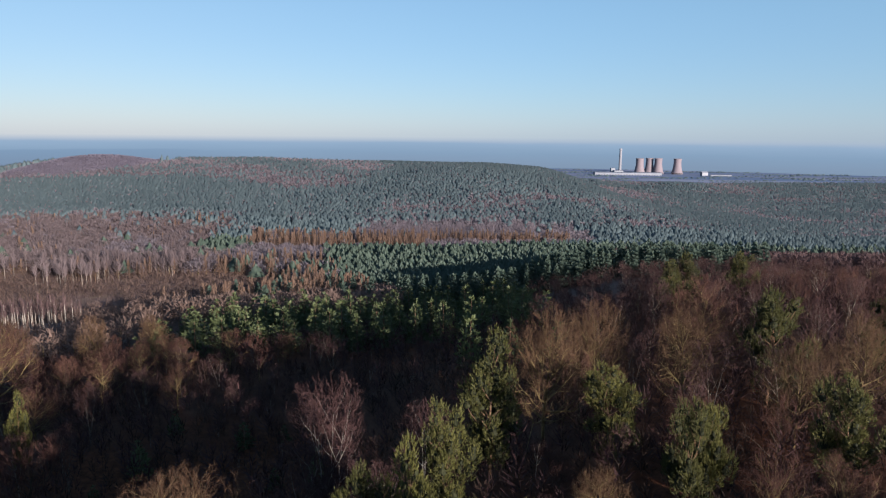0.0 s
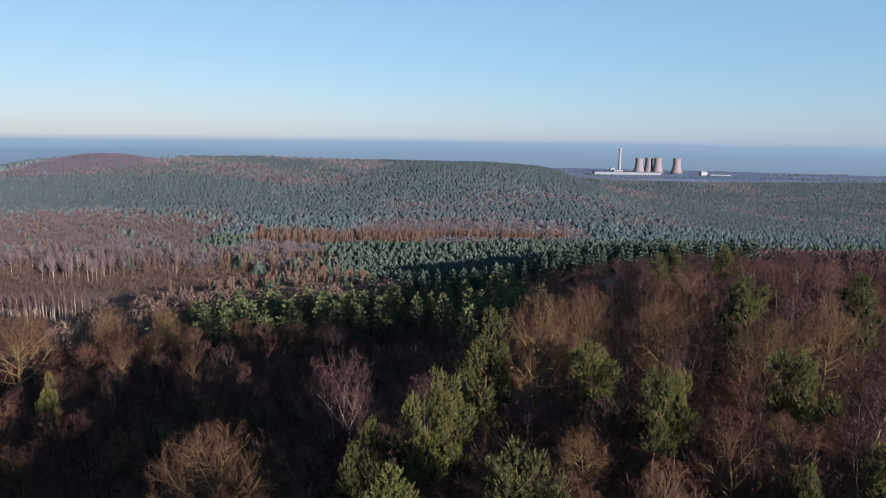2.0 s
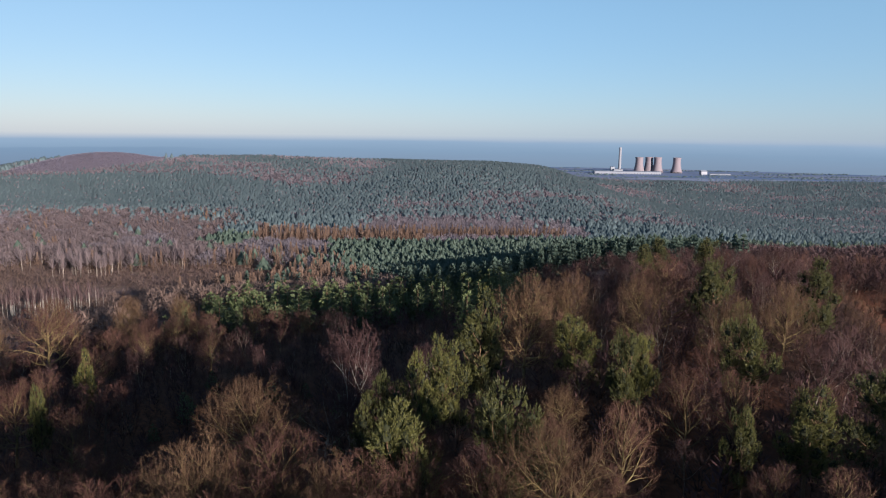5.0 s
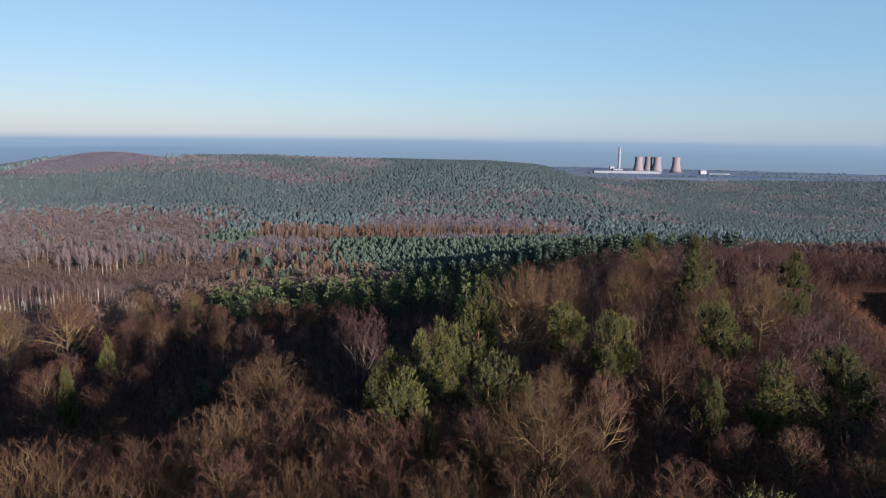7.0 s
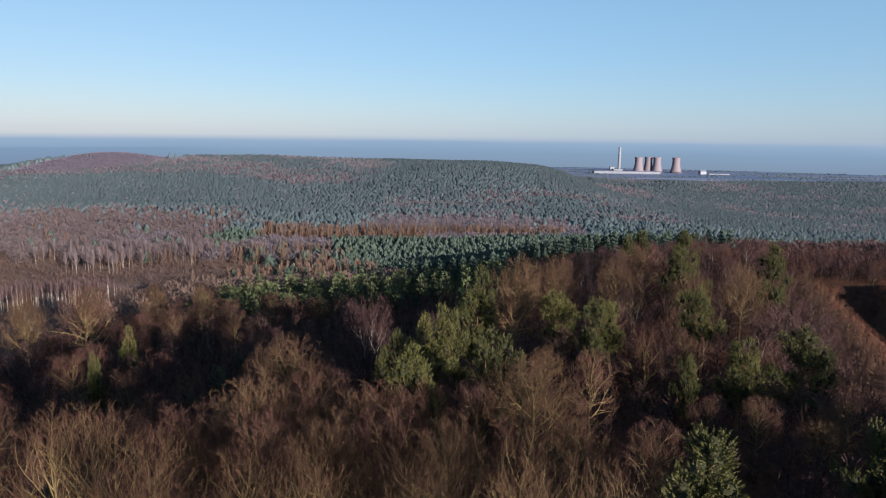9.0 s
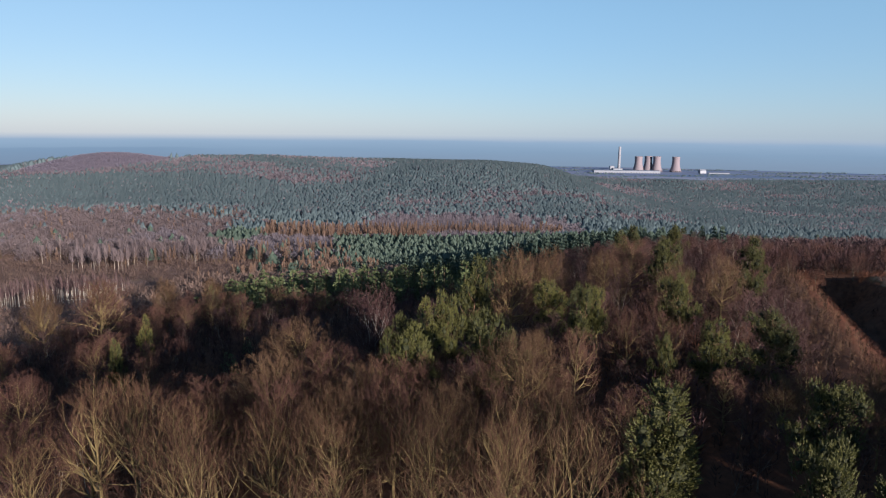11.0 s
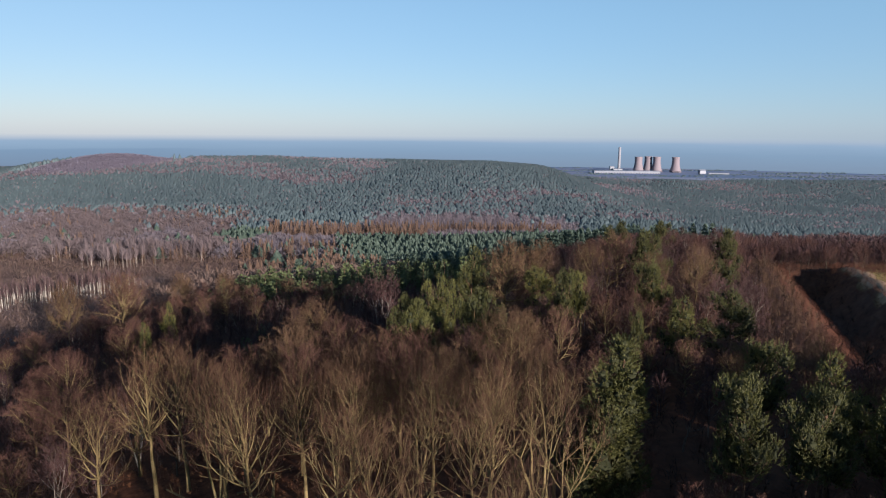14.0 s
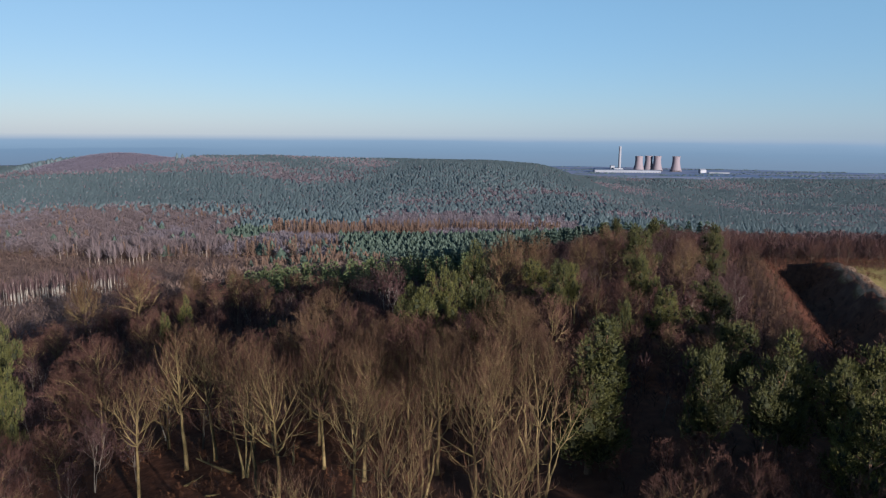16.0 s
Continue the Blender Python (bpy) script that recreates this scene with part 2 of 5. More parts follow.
def ground_sheet():
    """One sheet, fine near the camera's way and coarse towards the horizon."""
    m = bpy.data.materials.new("woodland_floor")
    m.use_nodes = True
    nt = m.node_tree
    b = nt.nodes["Principled BSDF"]
    litter = ramp(nt, noise_node(nt, 0.9, 8, 0.65), [(0.3, (0.038, 0.017, 0.010)), (0.5, (0.082, 0.034, 0.018)), (0.7, (0.140, 0.060, 0.030))])
    heath = ramp(nt, noise_node(nt, 0.25, 6, 0.6), [(0.3, (0.038, 0.02, 0.015)), (0.55, (0.072, 0.038, 0.026)), (0.75, (0.11, 0.062, 0.04))])
    col = blend(nt, ramp(nt, noise_node(nt, 0.02, 3), [(0.42, (0, 0, 0)), (0.58, (1, 1, 1))]), litter, heath)
    pos = nt.nodes.new("ShaderNodeNewGeometry").outputs["Position"]
    sep = nt.nodes.new("ShaderNodeSeparateXYZ")
    nt.links.new(pos, sep.inputs[0])
    valley_heath = ramp(nt, noise_node(nt, 0.06, 6, 0.65), [(0.3, (0.085, 0.058, 0.052)), (0.5, (0.13, 0.09, 0.08)), (0.7, (0.165, 0.13, 0.10))])
    vy = nt.nodes.new("ShaderNodeMapRange")
    vy.inputs[1].default_value, vy.inputs[2].default_value = 225, 300
    nt.links.new(sep.outputs[1], vy.inputs[0])
    col = blend(nt, vy.outputs[0], col, valley_heath)
    # the fort's sandy path along the rampart, and the turf inside it
    dots = []
    for ax in ((0.9455, -0.3256, 0.0), (0.3256, 0.9455, 0.0)):
        dn = nt.nodes.new("ShaderNodeVectorMath")
        dn.operation = "DOT_PRODUCT"
        nt.links.new(pos, dn.inputs[0])
        dn.inputs[1].default_value = ax
        dots.append(dn.outputs["Value"])
    wob = noise_node(nt, 0.12, 3)

    def band(value, lo, hi, soft, wobble):
        a = nt.nodes.new("ShaderNodeMath")
        a.operation = "MULTIPLY_ADD"
        nt.links.new(wob, a.inputs[0])
        a.inputs[1].default_value = wobble
        nt.links.new(value, a.inputs[2])
        outs = []
        for p0, p1 in ((lo, lo + soft), (hi + soft, hi)):
            r = nt.nodes.new("ShaderNodeMapRange")
            r.inputs[1].default_value, r.inputs[2].default_value = min(p0, p1), max(p0, p1)
            r.inputs[3].default_value, r.inputs[4].default_value = (0, 1) if p1 > p0 else (1, 0)
            nt.links.new(a.outputs[0], r.inputs[0])
            outs.append(r.outputs[0])
        mlt = nt.nodes.new("ShaderNodeMath")
        mlt.operation = "MULTIPLY"
        nt.links.new(outs[0], mlt.inputs[0])
        nt.links.new(outs[1], mlt.inputs[1])
        return mlt.outputs[0]

    def both(p, q):
        mlt = nt.nodes.new("ShaderNodeMath")
        mlt.operation = "MULTIPLY"
        nt.links.new(p, mlt.inputs[0])
        nt.links.new(q, mlt.inputs[1])
        return mlt.outputs[0]

    u0, v0 = 88.5 * 0.9455 - 140 * 0.3256, 88.5 * 0.3256 + 140 * 0.9455
    sand = ramp(nt, noise_node(nt, 1.2, 6, 0.65), [(0.3, (0.20, 0.13, 0.08)), (0.7, (0.36, 0.25, 0.16))])
    turf = ramp(nt, noise_node(nt, 0.5, 6, 0.65), [(0.3, (0.10, 0.085, 0.03)), (0.5, (0.19, 0.16, 0.055)), (0.7, (0.24, 0.14, 0.07))])
    rust = ramp(nt, noise_node(nt, 0.7, 6, 0.65), [(0.3, (0.040, 0.016, 0.010)), (0.7, (0.10, 0.040, 0.022))])
    along = band(dots[1], v0 - 45, v0 + 50, 4, 10)
    col = blend(nt, both(band(dots[0], u0 - 14, u0 - 7, 2, 4), along), col, rust)
    col = blend(nt, both(band(dots[0], u0 + 7, u0 + 60, 3, 8), along), col, turf)
    col = blend(nt, both(band(dots[0], u0 + 6.5, u0 + 10, 1.0, 6), along), col, sand)
    # far ridge: heather and leaf litter, haze put into their mauve colour
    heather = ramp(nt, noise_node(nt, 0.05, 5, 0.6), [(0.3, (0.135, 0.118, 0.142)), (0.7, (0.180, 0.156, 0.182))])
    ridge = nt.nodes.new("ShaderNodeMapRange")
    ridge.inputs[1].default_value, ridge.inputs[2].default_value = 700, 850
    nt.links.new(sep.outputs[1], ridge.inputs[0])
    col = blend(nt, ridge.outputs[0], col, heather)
    # fields of the plain, blue distance haze put into their colours
    cells = nt.nodes.new("ShaderNodeTexVoronoi")
    cells.inputs["Scale"].default_value = 0.006
    mp = nt.nodes.new("ShaderNodeMapping")
    mp.inputs["Scale"].default_value = (0.22, 1.0, 0.0)
    nt.links.new(pos, mp.inputs[0])
    nt.links.new(mp.outputs[0], cells.inputs["Vector"])
    sepc = nt.nodes.new("ShaderNodeSeparateColor")
    nt.links.new(cells.outputs["Color"], sepc.inputs[0])
    hazed_fields = ramp(nt, sepc.outputs[0], [(0.0, (0.085, 0.140, 0.240)), (0.35, (0.135, 0.170, 0.258)), (0.6, (0.100, 0.158, 0.260)), (0.85, (0.152, 0.178, 0.262)), (0.93, (0.24, 0.27, 0.34)), (1.0, (0.138, 0.186, 0.28))])
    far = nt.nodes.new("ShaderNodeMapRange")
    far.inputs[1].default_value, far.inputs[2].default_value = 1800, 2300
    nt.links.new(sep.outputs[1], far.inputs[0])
    col = blend(nt, far.outputs[0], col, hazed_fields)
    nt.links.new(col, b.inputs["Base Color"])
    b.inputs["Roughness"].default_value = 0.95
    b.inputs["Specular IOR Level"].default_value = 0.1
    bn = nt.nodes.new("ShaderNodeBump")
    bn.inputs["Strength"].default_value, bn.inputs["Distance"].default_value = 0.5, 0.25
    nt.links.new(noise_node(nt, 1.6, 6, 0.7), bn.inputs["Height"])
    nt.links.new(bn.outputs[0], b.inputs["Normal"])
    us = np.linspace(-1, 1, 191)
    vs = np.linspace(0, 1, 211)
    xs = 420 * us + 5580 * us ** 5
    ys = -700 + 700 * (vs / 0.22).clip(0, 1) + 700 * ((vs - 0.22) / 0.48).clip(0, 1) + 5000 * ((vs - 0.7) / 0.3).clip(0, 1) ** 2.0
    gx, gy = np.meshgrid(xs, ys)
    gz = height(gx, gy)
    near = (np.hypot(gx, gy - 120) < 700)
    rough = np.array([noise.noise((a * 0.14, c * 0.14, 3.0)) + 0.5 * noise.noise((a * 0.5, c * 0.5, 7.0)) for a, c in zip(gx[near], gy[near])])
    gz[near] += 0.35 * rough
    verts = np.stack([gx, gy, gz], -1).reshape(-1, 3)
    i = np.arange(len(ys) - 1)[:, None] * len(xs) + np.arange(len(xs) - 1)[None]
    a, b2, c, d = i, i + 1, i + 1 + len(xs), i + len(xs)
    tris = np.concatenate([np.stack([a, b2, c], -1).reshape(-1, 3), np.stack([a, c, d], -1).reshape(-1, 3)])
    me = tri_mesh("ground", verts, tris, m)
    me.polygons.foreach_set("use_smooth", [True] * len(me.polygons))
    return tagged(new("ground", me), "brown leaf-littered woodland floor falling to a wooded valley and plain", "ground", kind="structure")


ground_sheet()


def backdrop():
    """Hazy distance beyond the plain, a glowing ring with painted haze that closes the horizon."""
    m = bpy.data.materials.new("hazy_distance")
    m.use_nodes = True
    nt = m.node_tree
    nt.nodes.remove(nt.nodes["Principled BSDF"])
    em = nt.nodes.new("ShaderNodeEmission")
    pos = nt.nodes.new("ShaderNodeNewGeometry").outputs["Position"]
    sep = nt.nodes.new("ShaderNodeSeparateXYZ")
    nt.links.new(pos, sep.inputs[0])
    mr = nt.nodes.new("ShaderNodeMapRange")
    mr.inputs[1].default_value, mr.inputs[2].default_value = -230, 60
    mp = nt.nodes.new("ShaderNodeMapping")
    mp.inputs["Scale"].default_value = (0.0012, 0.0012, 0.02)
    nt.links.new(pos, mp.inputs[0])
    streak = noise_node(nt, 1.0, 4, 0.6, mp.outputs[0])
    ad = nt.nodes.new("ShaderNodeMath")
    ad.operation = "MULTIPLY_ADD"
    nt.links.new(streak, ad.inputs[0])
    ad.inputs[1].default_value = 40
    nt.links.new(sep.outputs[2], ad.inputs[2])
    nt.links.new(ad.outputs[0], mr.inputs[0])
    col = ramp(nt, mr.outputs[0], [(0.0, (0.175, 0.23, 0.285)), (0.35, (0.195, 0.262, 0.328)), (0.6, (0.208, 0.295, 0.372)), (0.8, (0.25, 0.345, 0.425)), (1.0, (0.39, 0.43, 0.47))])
    # low hills painted darker into the haze colour
    mh = nt.nodes.new("ShaderNodeMapping")
    mh.inputs["Scale"].default_value = (0.0011, 0.0011, 0.0)
    nt.links.new(pos, mh.inputs[0])
    crest = noise_node(nt, 1.0, 3, 0.5, mh.outputs[0])
    rel = nt.nodes.new("ShaderNodeMath")
    rel.operation = "MULTIPLY_ADD"
    nt.links.new(crest, rel.inputs[0])
    rel.inputs[1].default_value = -70
    nt.links.new(sep.outputs[2], rel.inputs[2])
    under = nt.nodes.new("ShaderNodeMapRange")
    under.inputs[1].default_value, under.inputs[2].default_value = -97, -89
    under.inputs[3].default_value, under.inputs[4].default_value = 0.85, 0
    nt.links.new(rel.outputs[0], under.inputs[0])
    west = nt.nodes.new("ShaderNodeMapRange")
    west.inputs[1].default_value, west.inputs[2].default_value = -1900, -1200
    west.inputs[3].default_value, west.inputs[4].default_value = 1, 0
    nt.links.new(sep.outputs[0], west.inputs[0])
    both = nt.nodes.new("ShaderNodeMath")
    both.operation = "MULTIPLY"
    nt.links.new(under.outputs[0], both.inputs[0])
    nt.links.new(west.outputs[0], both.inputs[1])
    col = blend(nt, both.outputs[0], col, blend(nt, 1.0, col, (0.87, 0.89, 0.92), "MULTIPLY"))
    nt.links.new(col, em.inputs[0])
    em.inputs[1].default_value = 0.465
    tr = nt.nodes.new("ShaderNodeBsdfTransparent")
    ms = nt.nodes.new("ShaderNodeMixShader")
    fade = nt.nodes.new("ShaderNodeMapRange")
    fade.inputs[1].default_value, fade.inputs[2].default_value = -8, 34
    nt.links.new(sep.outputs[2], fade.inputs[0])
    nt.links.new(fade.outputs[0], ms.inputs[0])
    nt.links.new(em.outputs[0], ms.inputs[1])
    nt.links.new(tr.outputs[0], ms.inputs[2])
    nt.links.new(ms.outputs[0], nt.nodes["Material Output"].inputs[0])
    verts, faces = [], []
    n = 96
    for k in range(n + 1):
        a = 2 * math.pi * k / n
        x, y = 4880 * math.sin(a), 4880 * math.cos(a)
        verts += [(x, y, -330), (x, y, 90)]
    for k in range(n):
        faces.append((2 * k, 2 * k + 1, 2 * k + 3, 2 * k + 2))
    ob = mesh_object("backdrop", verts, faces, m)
    return tagged(ob, "blue hazy far plain and hills under the horizon", "distance", kind="structure")


backdrop()


# ---- trees: shapes ----
def prism(V, F, p, q, r0, r1, sides=3):
    """A tapered twig or limb piece from p to q."""
    d = (q - p).normalized()
    s = d.orthogonal().normalized()
    t = d.cross(s)
    k = len(V)
    for i in range(sides):
        a = 2 * math.pi * i / sides
        V.append(p + r0 * (math.cos(a) * s + math.sin(a) * t))
    if r1 <= 0:
        V.append(q)
        for i in range(sides):
            F.append((k + i, k + (i + 1) % sides, k + sides))
        return
    for i in range(sides):
        a = 2 * math.pi * i / sides
        V.append(q + r1 * (math.cos(a) * s + math.sin(a) * t))
    for i in range(sides):
        j = (i + 1) % sides
        F.append((k + i, k + j, k + sides + j))
        F.append((k + i, k + sides + j, k + sides + i))


def limb(V, F, rng, p, d, length, r, segs, lift, wob, sides, end=0.25):
    """A bent limb; gives back its joints as (place, direction, radius)."""
    out = []
    step = length / segs
    for i in range(segs):
        f0, f1 = i / segs, (i + 1) / segs
        ra, rb = r * (1 - (1 - end) * f0), r * (1 - (1 - end) * f1)
        q = p + d * step
        prism(V, F, p, q, ra, rb, sides)
        p = q
        d = (d + Vector((rng.gauss(0, wob), rng.gauss(0, wob), rng.gauss(0, wob) + lift))).normalized()
        out.append((p.copy(), d.copy(), rb))
    return out


def around(rng, d, tilt, turn):
    """d, leaned by tilt in the direction turn (radians)."""
    s = d.orthogonal().normalized()
    t = d.cross(s)
    return (d * math.cos(tilt) + (s * math.cos(turn) + t * math.sin(turn)) * math.sin(tilt)).normalized()


def bare_tree(seed, stems=1, clear=0.3, spread=0.5, limbs=10, boughs=6, sprigs=5, twigs=4, trunk_r=0.017, twig_r=0.0012, lift=0.16, droop=0.0, fine=False, fan=1.0, wob=0.12, dome=0.0, low=0.1, rise=0.0):
    """A leafless tree one metre high: (trunk and limbs), (crown of twigs), each as corners and faces."""
    rng = random.Random(seed)
    TV, TF, CV, CF = [], [], [], []
    for s in range(stems):
        a = rng.uniform(0, 6.28)
        lean = 0.05 + (0.15 if stems > 1 else 0.0)
        d = Vector((math.cos(a) * lean * rng.uniform(0.5, 1.3), math.sin(a) * lean * rng.uniform(0.5, 1.3), 1)).normalized()
        base = Vector((math.cos(a), math.sin(a), 0)) * (0.012 * (stems > 1))
        tr = trunk_r / stems ** 0.4
        prism(TV, TF, base + Vector((0, 0, -0.06)), base + d * 0.03, tr * 1.9, tr * 1.15, 7)
        joints = limb(TV, TF, rng, base + d * 0.03, d, 0.74 * rng.uniform(0.92, 1.05), tr * 1.1, 9, 0.03, 0.06, 6, 0.2)
        n = max(4, limbs // stems)
        for k in range(n):
            f = clear + (0.99 - clear) * (k + rng.random() * 0.8) / n
            j = joints[min(len(joints) - 1, int(f * len(joints)))]
            up = (f - clear) / (1 - clear)
            tilt = (1.0 - 0.55 * up) * rng.uniform(0.75, 1.2) * (0.5 + spread) * fan
            ld = around(rng, j[1], tilt, k * 2.4 + rng.uniform(-0.4, 0.4))
            ll = spread * (0.82 - 0.40 * up) * rng.uniform(0.8, 1.15)
            lj = limb(TV, TF, rng, j[0], ld, ll, min(j[2] * 0.75, tr * 0.6), 5, lift, wob, 4, 0.22)
            for m in range(boughs):
                bj = lj[min(4, int(5 * (0.1 + 0.9 * (m + rng.random()) / boughs)))]
                bd = around(rng, bj[1], rng.uniform(0.45, 1.0) * fan, rng.uniform(0, 6.28))
                bl = ll * rng.uniform(0.32, 0.55)
                qj = limb(TV if fine else CV, TF if fine else CF, rng, bj[0], bd, bl, min(bj[2] * 0.55, tr * 0.2) + twig_r * 0.7, 2, lift * 0.9 - droop, 0.15, 3, 0.4)
                for w in range(sprigs):
                    wj = qj[w % 2]
                    sp = wj[0] - wj[1] * bl * rng.uniform(0, 0.4)
                    sd = (around(rng, wj[1], rng.uniform(0.35, 0.95) * fan, rng.uniform(0, 6.28)) + Vector((0, 0, lift + rise - 2 * droop))).normalized()
                    sl = bl * rng.uniform(0.45, 0.8)
                    prism(CV, CF, sp, sp + sd * sl, twig_r * 1.3, 0, 3)
                    for x in range(twigs):
                        tp = sp + sd * sl * rng.uniform(0.2, 0.85)
                        td = (around(rng, sd, rng.uniform(0.3, 0.9), rng.uniform(0, 6.28)) + Vector((0, 0, lift * 0.7 + 0.8 * rise - 2 * droop))).normalized()
                        side = around(rng, td, 1.57, rng.uniform(0, 6.28)) * twig_r
                        k3 = len(CV)
                        CV.extend((tp + side, tp - side, tp + td * sl * rng.uniform(0.4, 0.75)))
                        CF.append((k3, k3 + 1, k3 + 2))
    top = max(v.z for v in CV)
    for v in TV + CV:
        v /= top
    if dome:                     # the crown keeps within a rounded head
        mid, half = 0.5 * (low + 0.97), 0.5 * (0.97 - low)
        for v in TV + CV:
            n = math.sqrt((v.x ** 2 + v.y ** 2) / dome ** 2 + ((v.z - mid) / half) ** 2)
            if n > 0.8 and v.z > low:
                f = (0.8 + 0.32 * (n - 0.8)) / n
                v.x, v.y, v.z = v.x * f, v.y * f, mid + (v.z - mid) * f
        top = max(v.z for v in CV)
        for v in TV + CV:
            v /= top
    return (TV, TF), (CV, CF)


def brush(V, F, rng, p, axis, size, blades=12, fat=0.052):
    """A long shoot with short needles all round it."""
    for i in range(blades):
        f = i / blades
        d = around(rng, axis, 0.25 + 0.65 * (1 - f) * rng.uniform(0.5, 1.1), i * 2.4 + rng.uniform(-0.3, 0.3))
        q = p + axis * size * 0.85 * f
        side = around(rng, d, 1.57, rng.uniform(0, 6.28)) * size * fat
        k = len(V)
        V.extend((q + side, q - side, q + d * size * rng.uniform(0.28, 0.46)))
        F.append((k, k + 1, k + 2))


def tuft(V, F, rng, p, axis, size, blades=9, fat=0.16):
    """A brush of needles on a shoot."""
    for i in range(blades):
        d = around(rng, axis, rng.uniform(0.15, 1.0), i * 2.4 + rng.uniform(-0.3, 0.3))
        side = d.cross(Vector((rng.gauss(0, 1), rng.gauss(0, 1), rng.gauss(0, 1)))).normalized() * size * fat
        k = len(V)
        m = p + d * size * 0.45
        V.extend((p.copy(), m + side, m - side, p + d * size * rng.uniform(0.8, 1.15)))
        F.extend(((k, k + 1, k + 2), (k + 1, k + 3, k + 2)))


def clump(V, F, rng, c, r):
    """The dense inner needles of a clump, a ragged lump coloured as dark as shade."""
    k = len(V)
    V.append(c + Vector((0, 0, r * rng.uniform(0.8, 1.1))))
    for ring, (z, w) in enumerate(((0.45, 0.85), (-0.25, 0.95))):
        for i in range(6):
            a = 1.047 * i + 0.5 * ring
            q = r * w * rng.uniform(0.65, 1.2)
            V.append(c + Vector((q * math.cos(a), q * math.sin(a), r * (z + rng.uniform(-0.2, 0.2)))))
    V.append(c + Vector((0, 0, -0.7 * r)))
    for i in range(6):
        j = (i + 1) % 6
        F.extend(((k, k + 1 + i, k + 1 + j), (k + 1 + i, k + 7 + i, k + 1 + j), (k + 1 + j, k + 7 + i, k + 7 + j), (k + 7 + i, k + 13, k + 7 + j)))


def pine_tree(seed, crown_from=0.12, width=0.28, whorls=7, spokes=4, shoots=76, size=0.034, blades=8, column=False):
    """A Scots pine one metre high: rising limbs, each carrying a lobe of upright needle shoots round a dense heart
    coloured dark as shade.
    """
    rng = random.Random(seed)
    TV, TF, CV, CF, KV, KF = [], [], [], [], [], []
    d = Vector((rng.gauss(0, 0.05), rng.gauss(0, 0.05), 1)).normalized()
    prism(TV, TF, Vector((0, 0, -0.06)), Vector((0, 0, 0.03)), 0.024, 0.018, 7)
    joints = limb(TV, TF, rng, Vector((0, 0, 0.03)), d, 0.82, 0.017, 9, 0.02, 0.06, 6, 0.14)
    lobes = []
    for k in range(whorls):
        up = (k + 0.5 * rng.random()) / whorls
        f = crown_from + (0.97 - crown_from) * up
        j = joints[min(8, int(f * 9))]
        base = j[0] - j[1] * 0.09 * rng.random()
        if column:
            prof = 1.12 - 0.86 * up
        else:
            prof = min(1.0, 0.70 + 0.9 * up) * math.sqrt(max(0.05, 1.0 - up ** 2.2))
        n = spokes if up < 0.75 else max(2, spokes - 2)
        for m in range(n):
            reach = width * prof * rng.choice((0.5, 0.8, 1.0, 1.1, 1.3)) * rng.uniform(0.9, 1.1)
            ld = around(rng, Vector((0, 0, 1)), 1.30 - 0.75 * up + rng.uniform(-0.2, 0.2), 6.28 * m / n + k * 1.1 + rng.uniform(-0.5, 0.5))
            lj = limb(TV, TF, rng, base, ld, reach, 0.0060, 4, 0.20, 0.10, 4, 0.3)
            r = rng.uniform(0.050, 0.082) * (1.12 - 0.35 * up)
            lobes.append((lj[-1][0], r, lj[-1][1]))
            if reach > 0.15:
                lobes.append((lj[1][0] + Vector((0, 0, 0.02)), r * 0.8, lj[1][1]))
    lobes.append((joints[-1][0] + d * 0.03, 0.055, d))
    for c, r, axis in lobes:
        axis = (axis + Vector((0, 0, 0.9))).normalized()
        tall = rng.uniform(1.15, 1.7)                        # lobes are tongues, taller than wide
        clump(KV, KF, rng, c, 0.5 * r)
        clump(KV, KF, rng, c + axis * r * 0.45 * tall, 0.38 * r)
        n = int(shoots * (r / 0.065) ** 2 * tall * 0.75)
        for m in range(n):
            th, z = m * 2.39996 + rng.uniform(-0.4, 0.4), rng.uniform(-0.55, 1.0)
            q = math.sqrt(1 - z * z)
            e = axis.orthogonal().normalized()
            g = axis.cross(e)
            nn = (e * math.cos(th) + g * math.sin(th)) * q + axis * z
            p = c + ((nn - axis * nn.dot(axis)) + axis * nn.dot(axis) * tall) * r * rng.uniform(0.62, 0.95)
            brush(CV, CF, rng, p, (nn * 0.75 + Vector((0, 0, 0.75))).normalized(), size * rng.uniform(0.75, 1.3), blades, 0.075)
    top = max(v.z for v in CV)
    for v in TV + CV + KV:
        v /= top
    return (TV, TF), (CV, CF), (KV, KF)


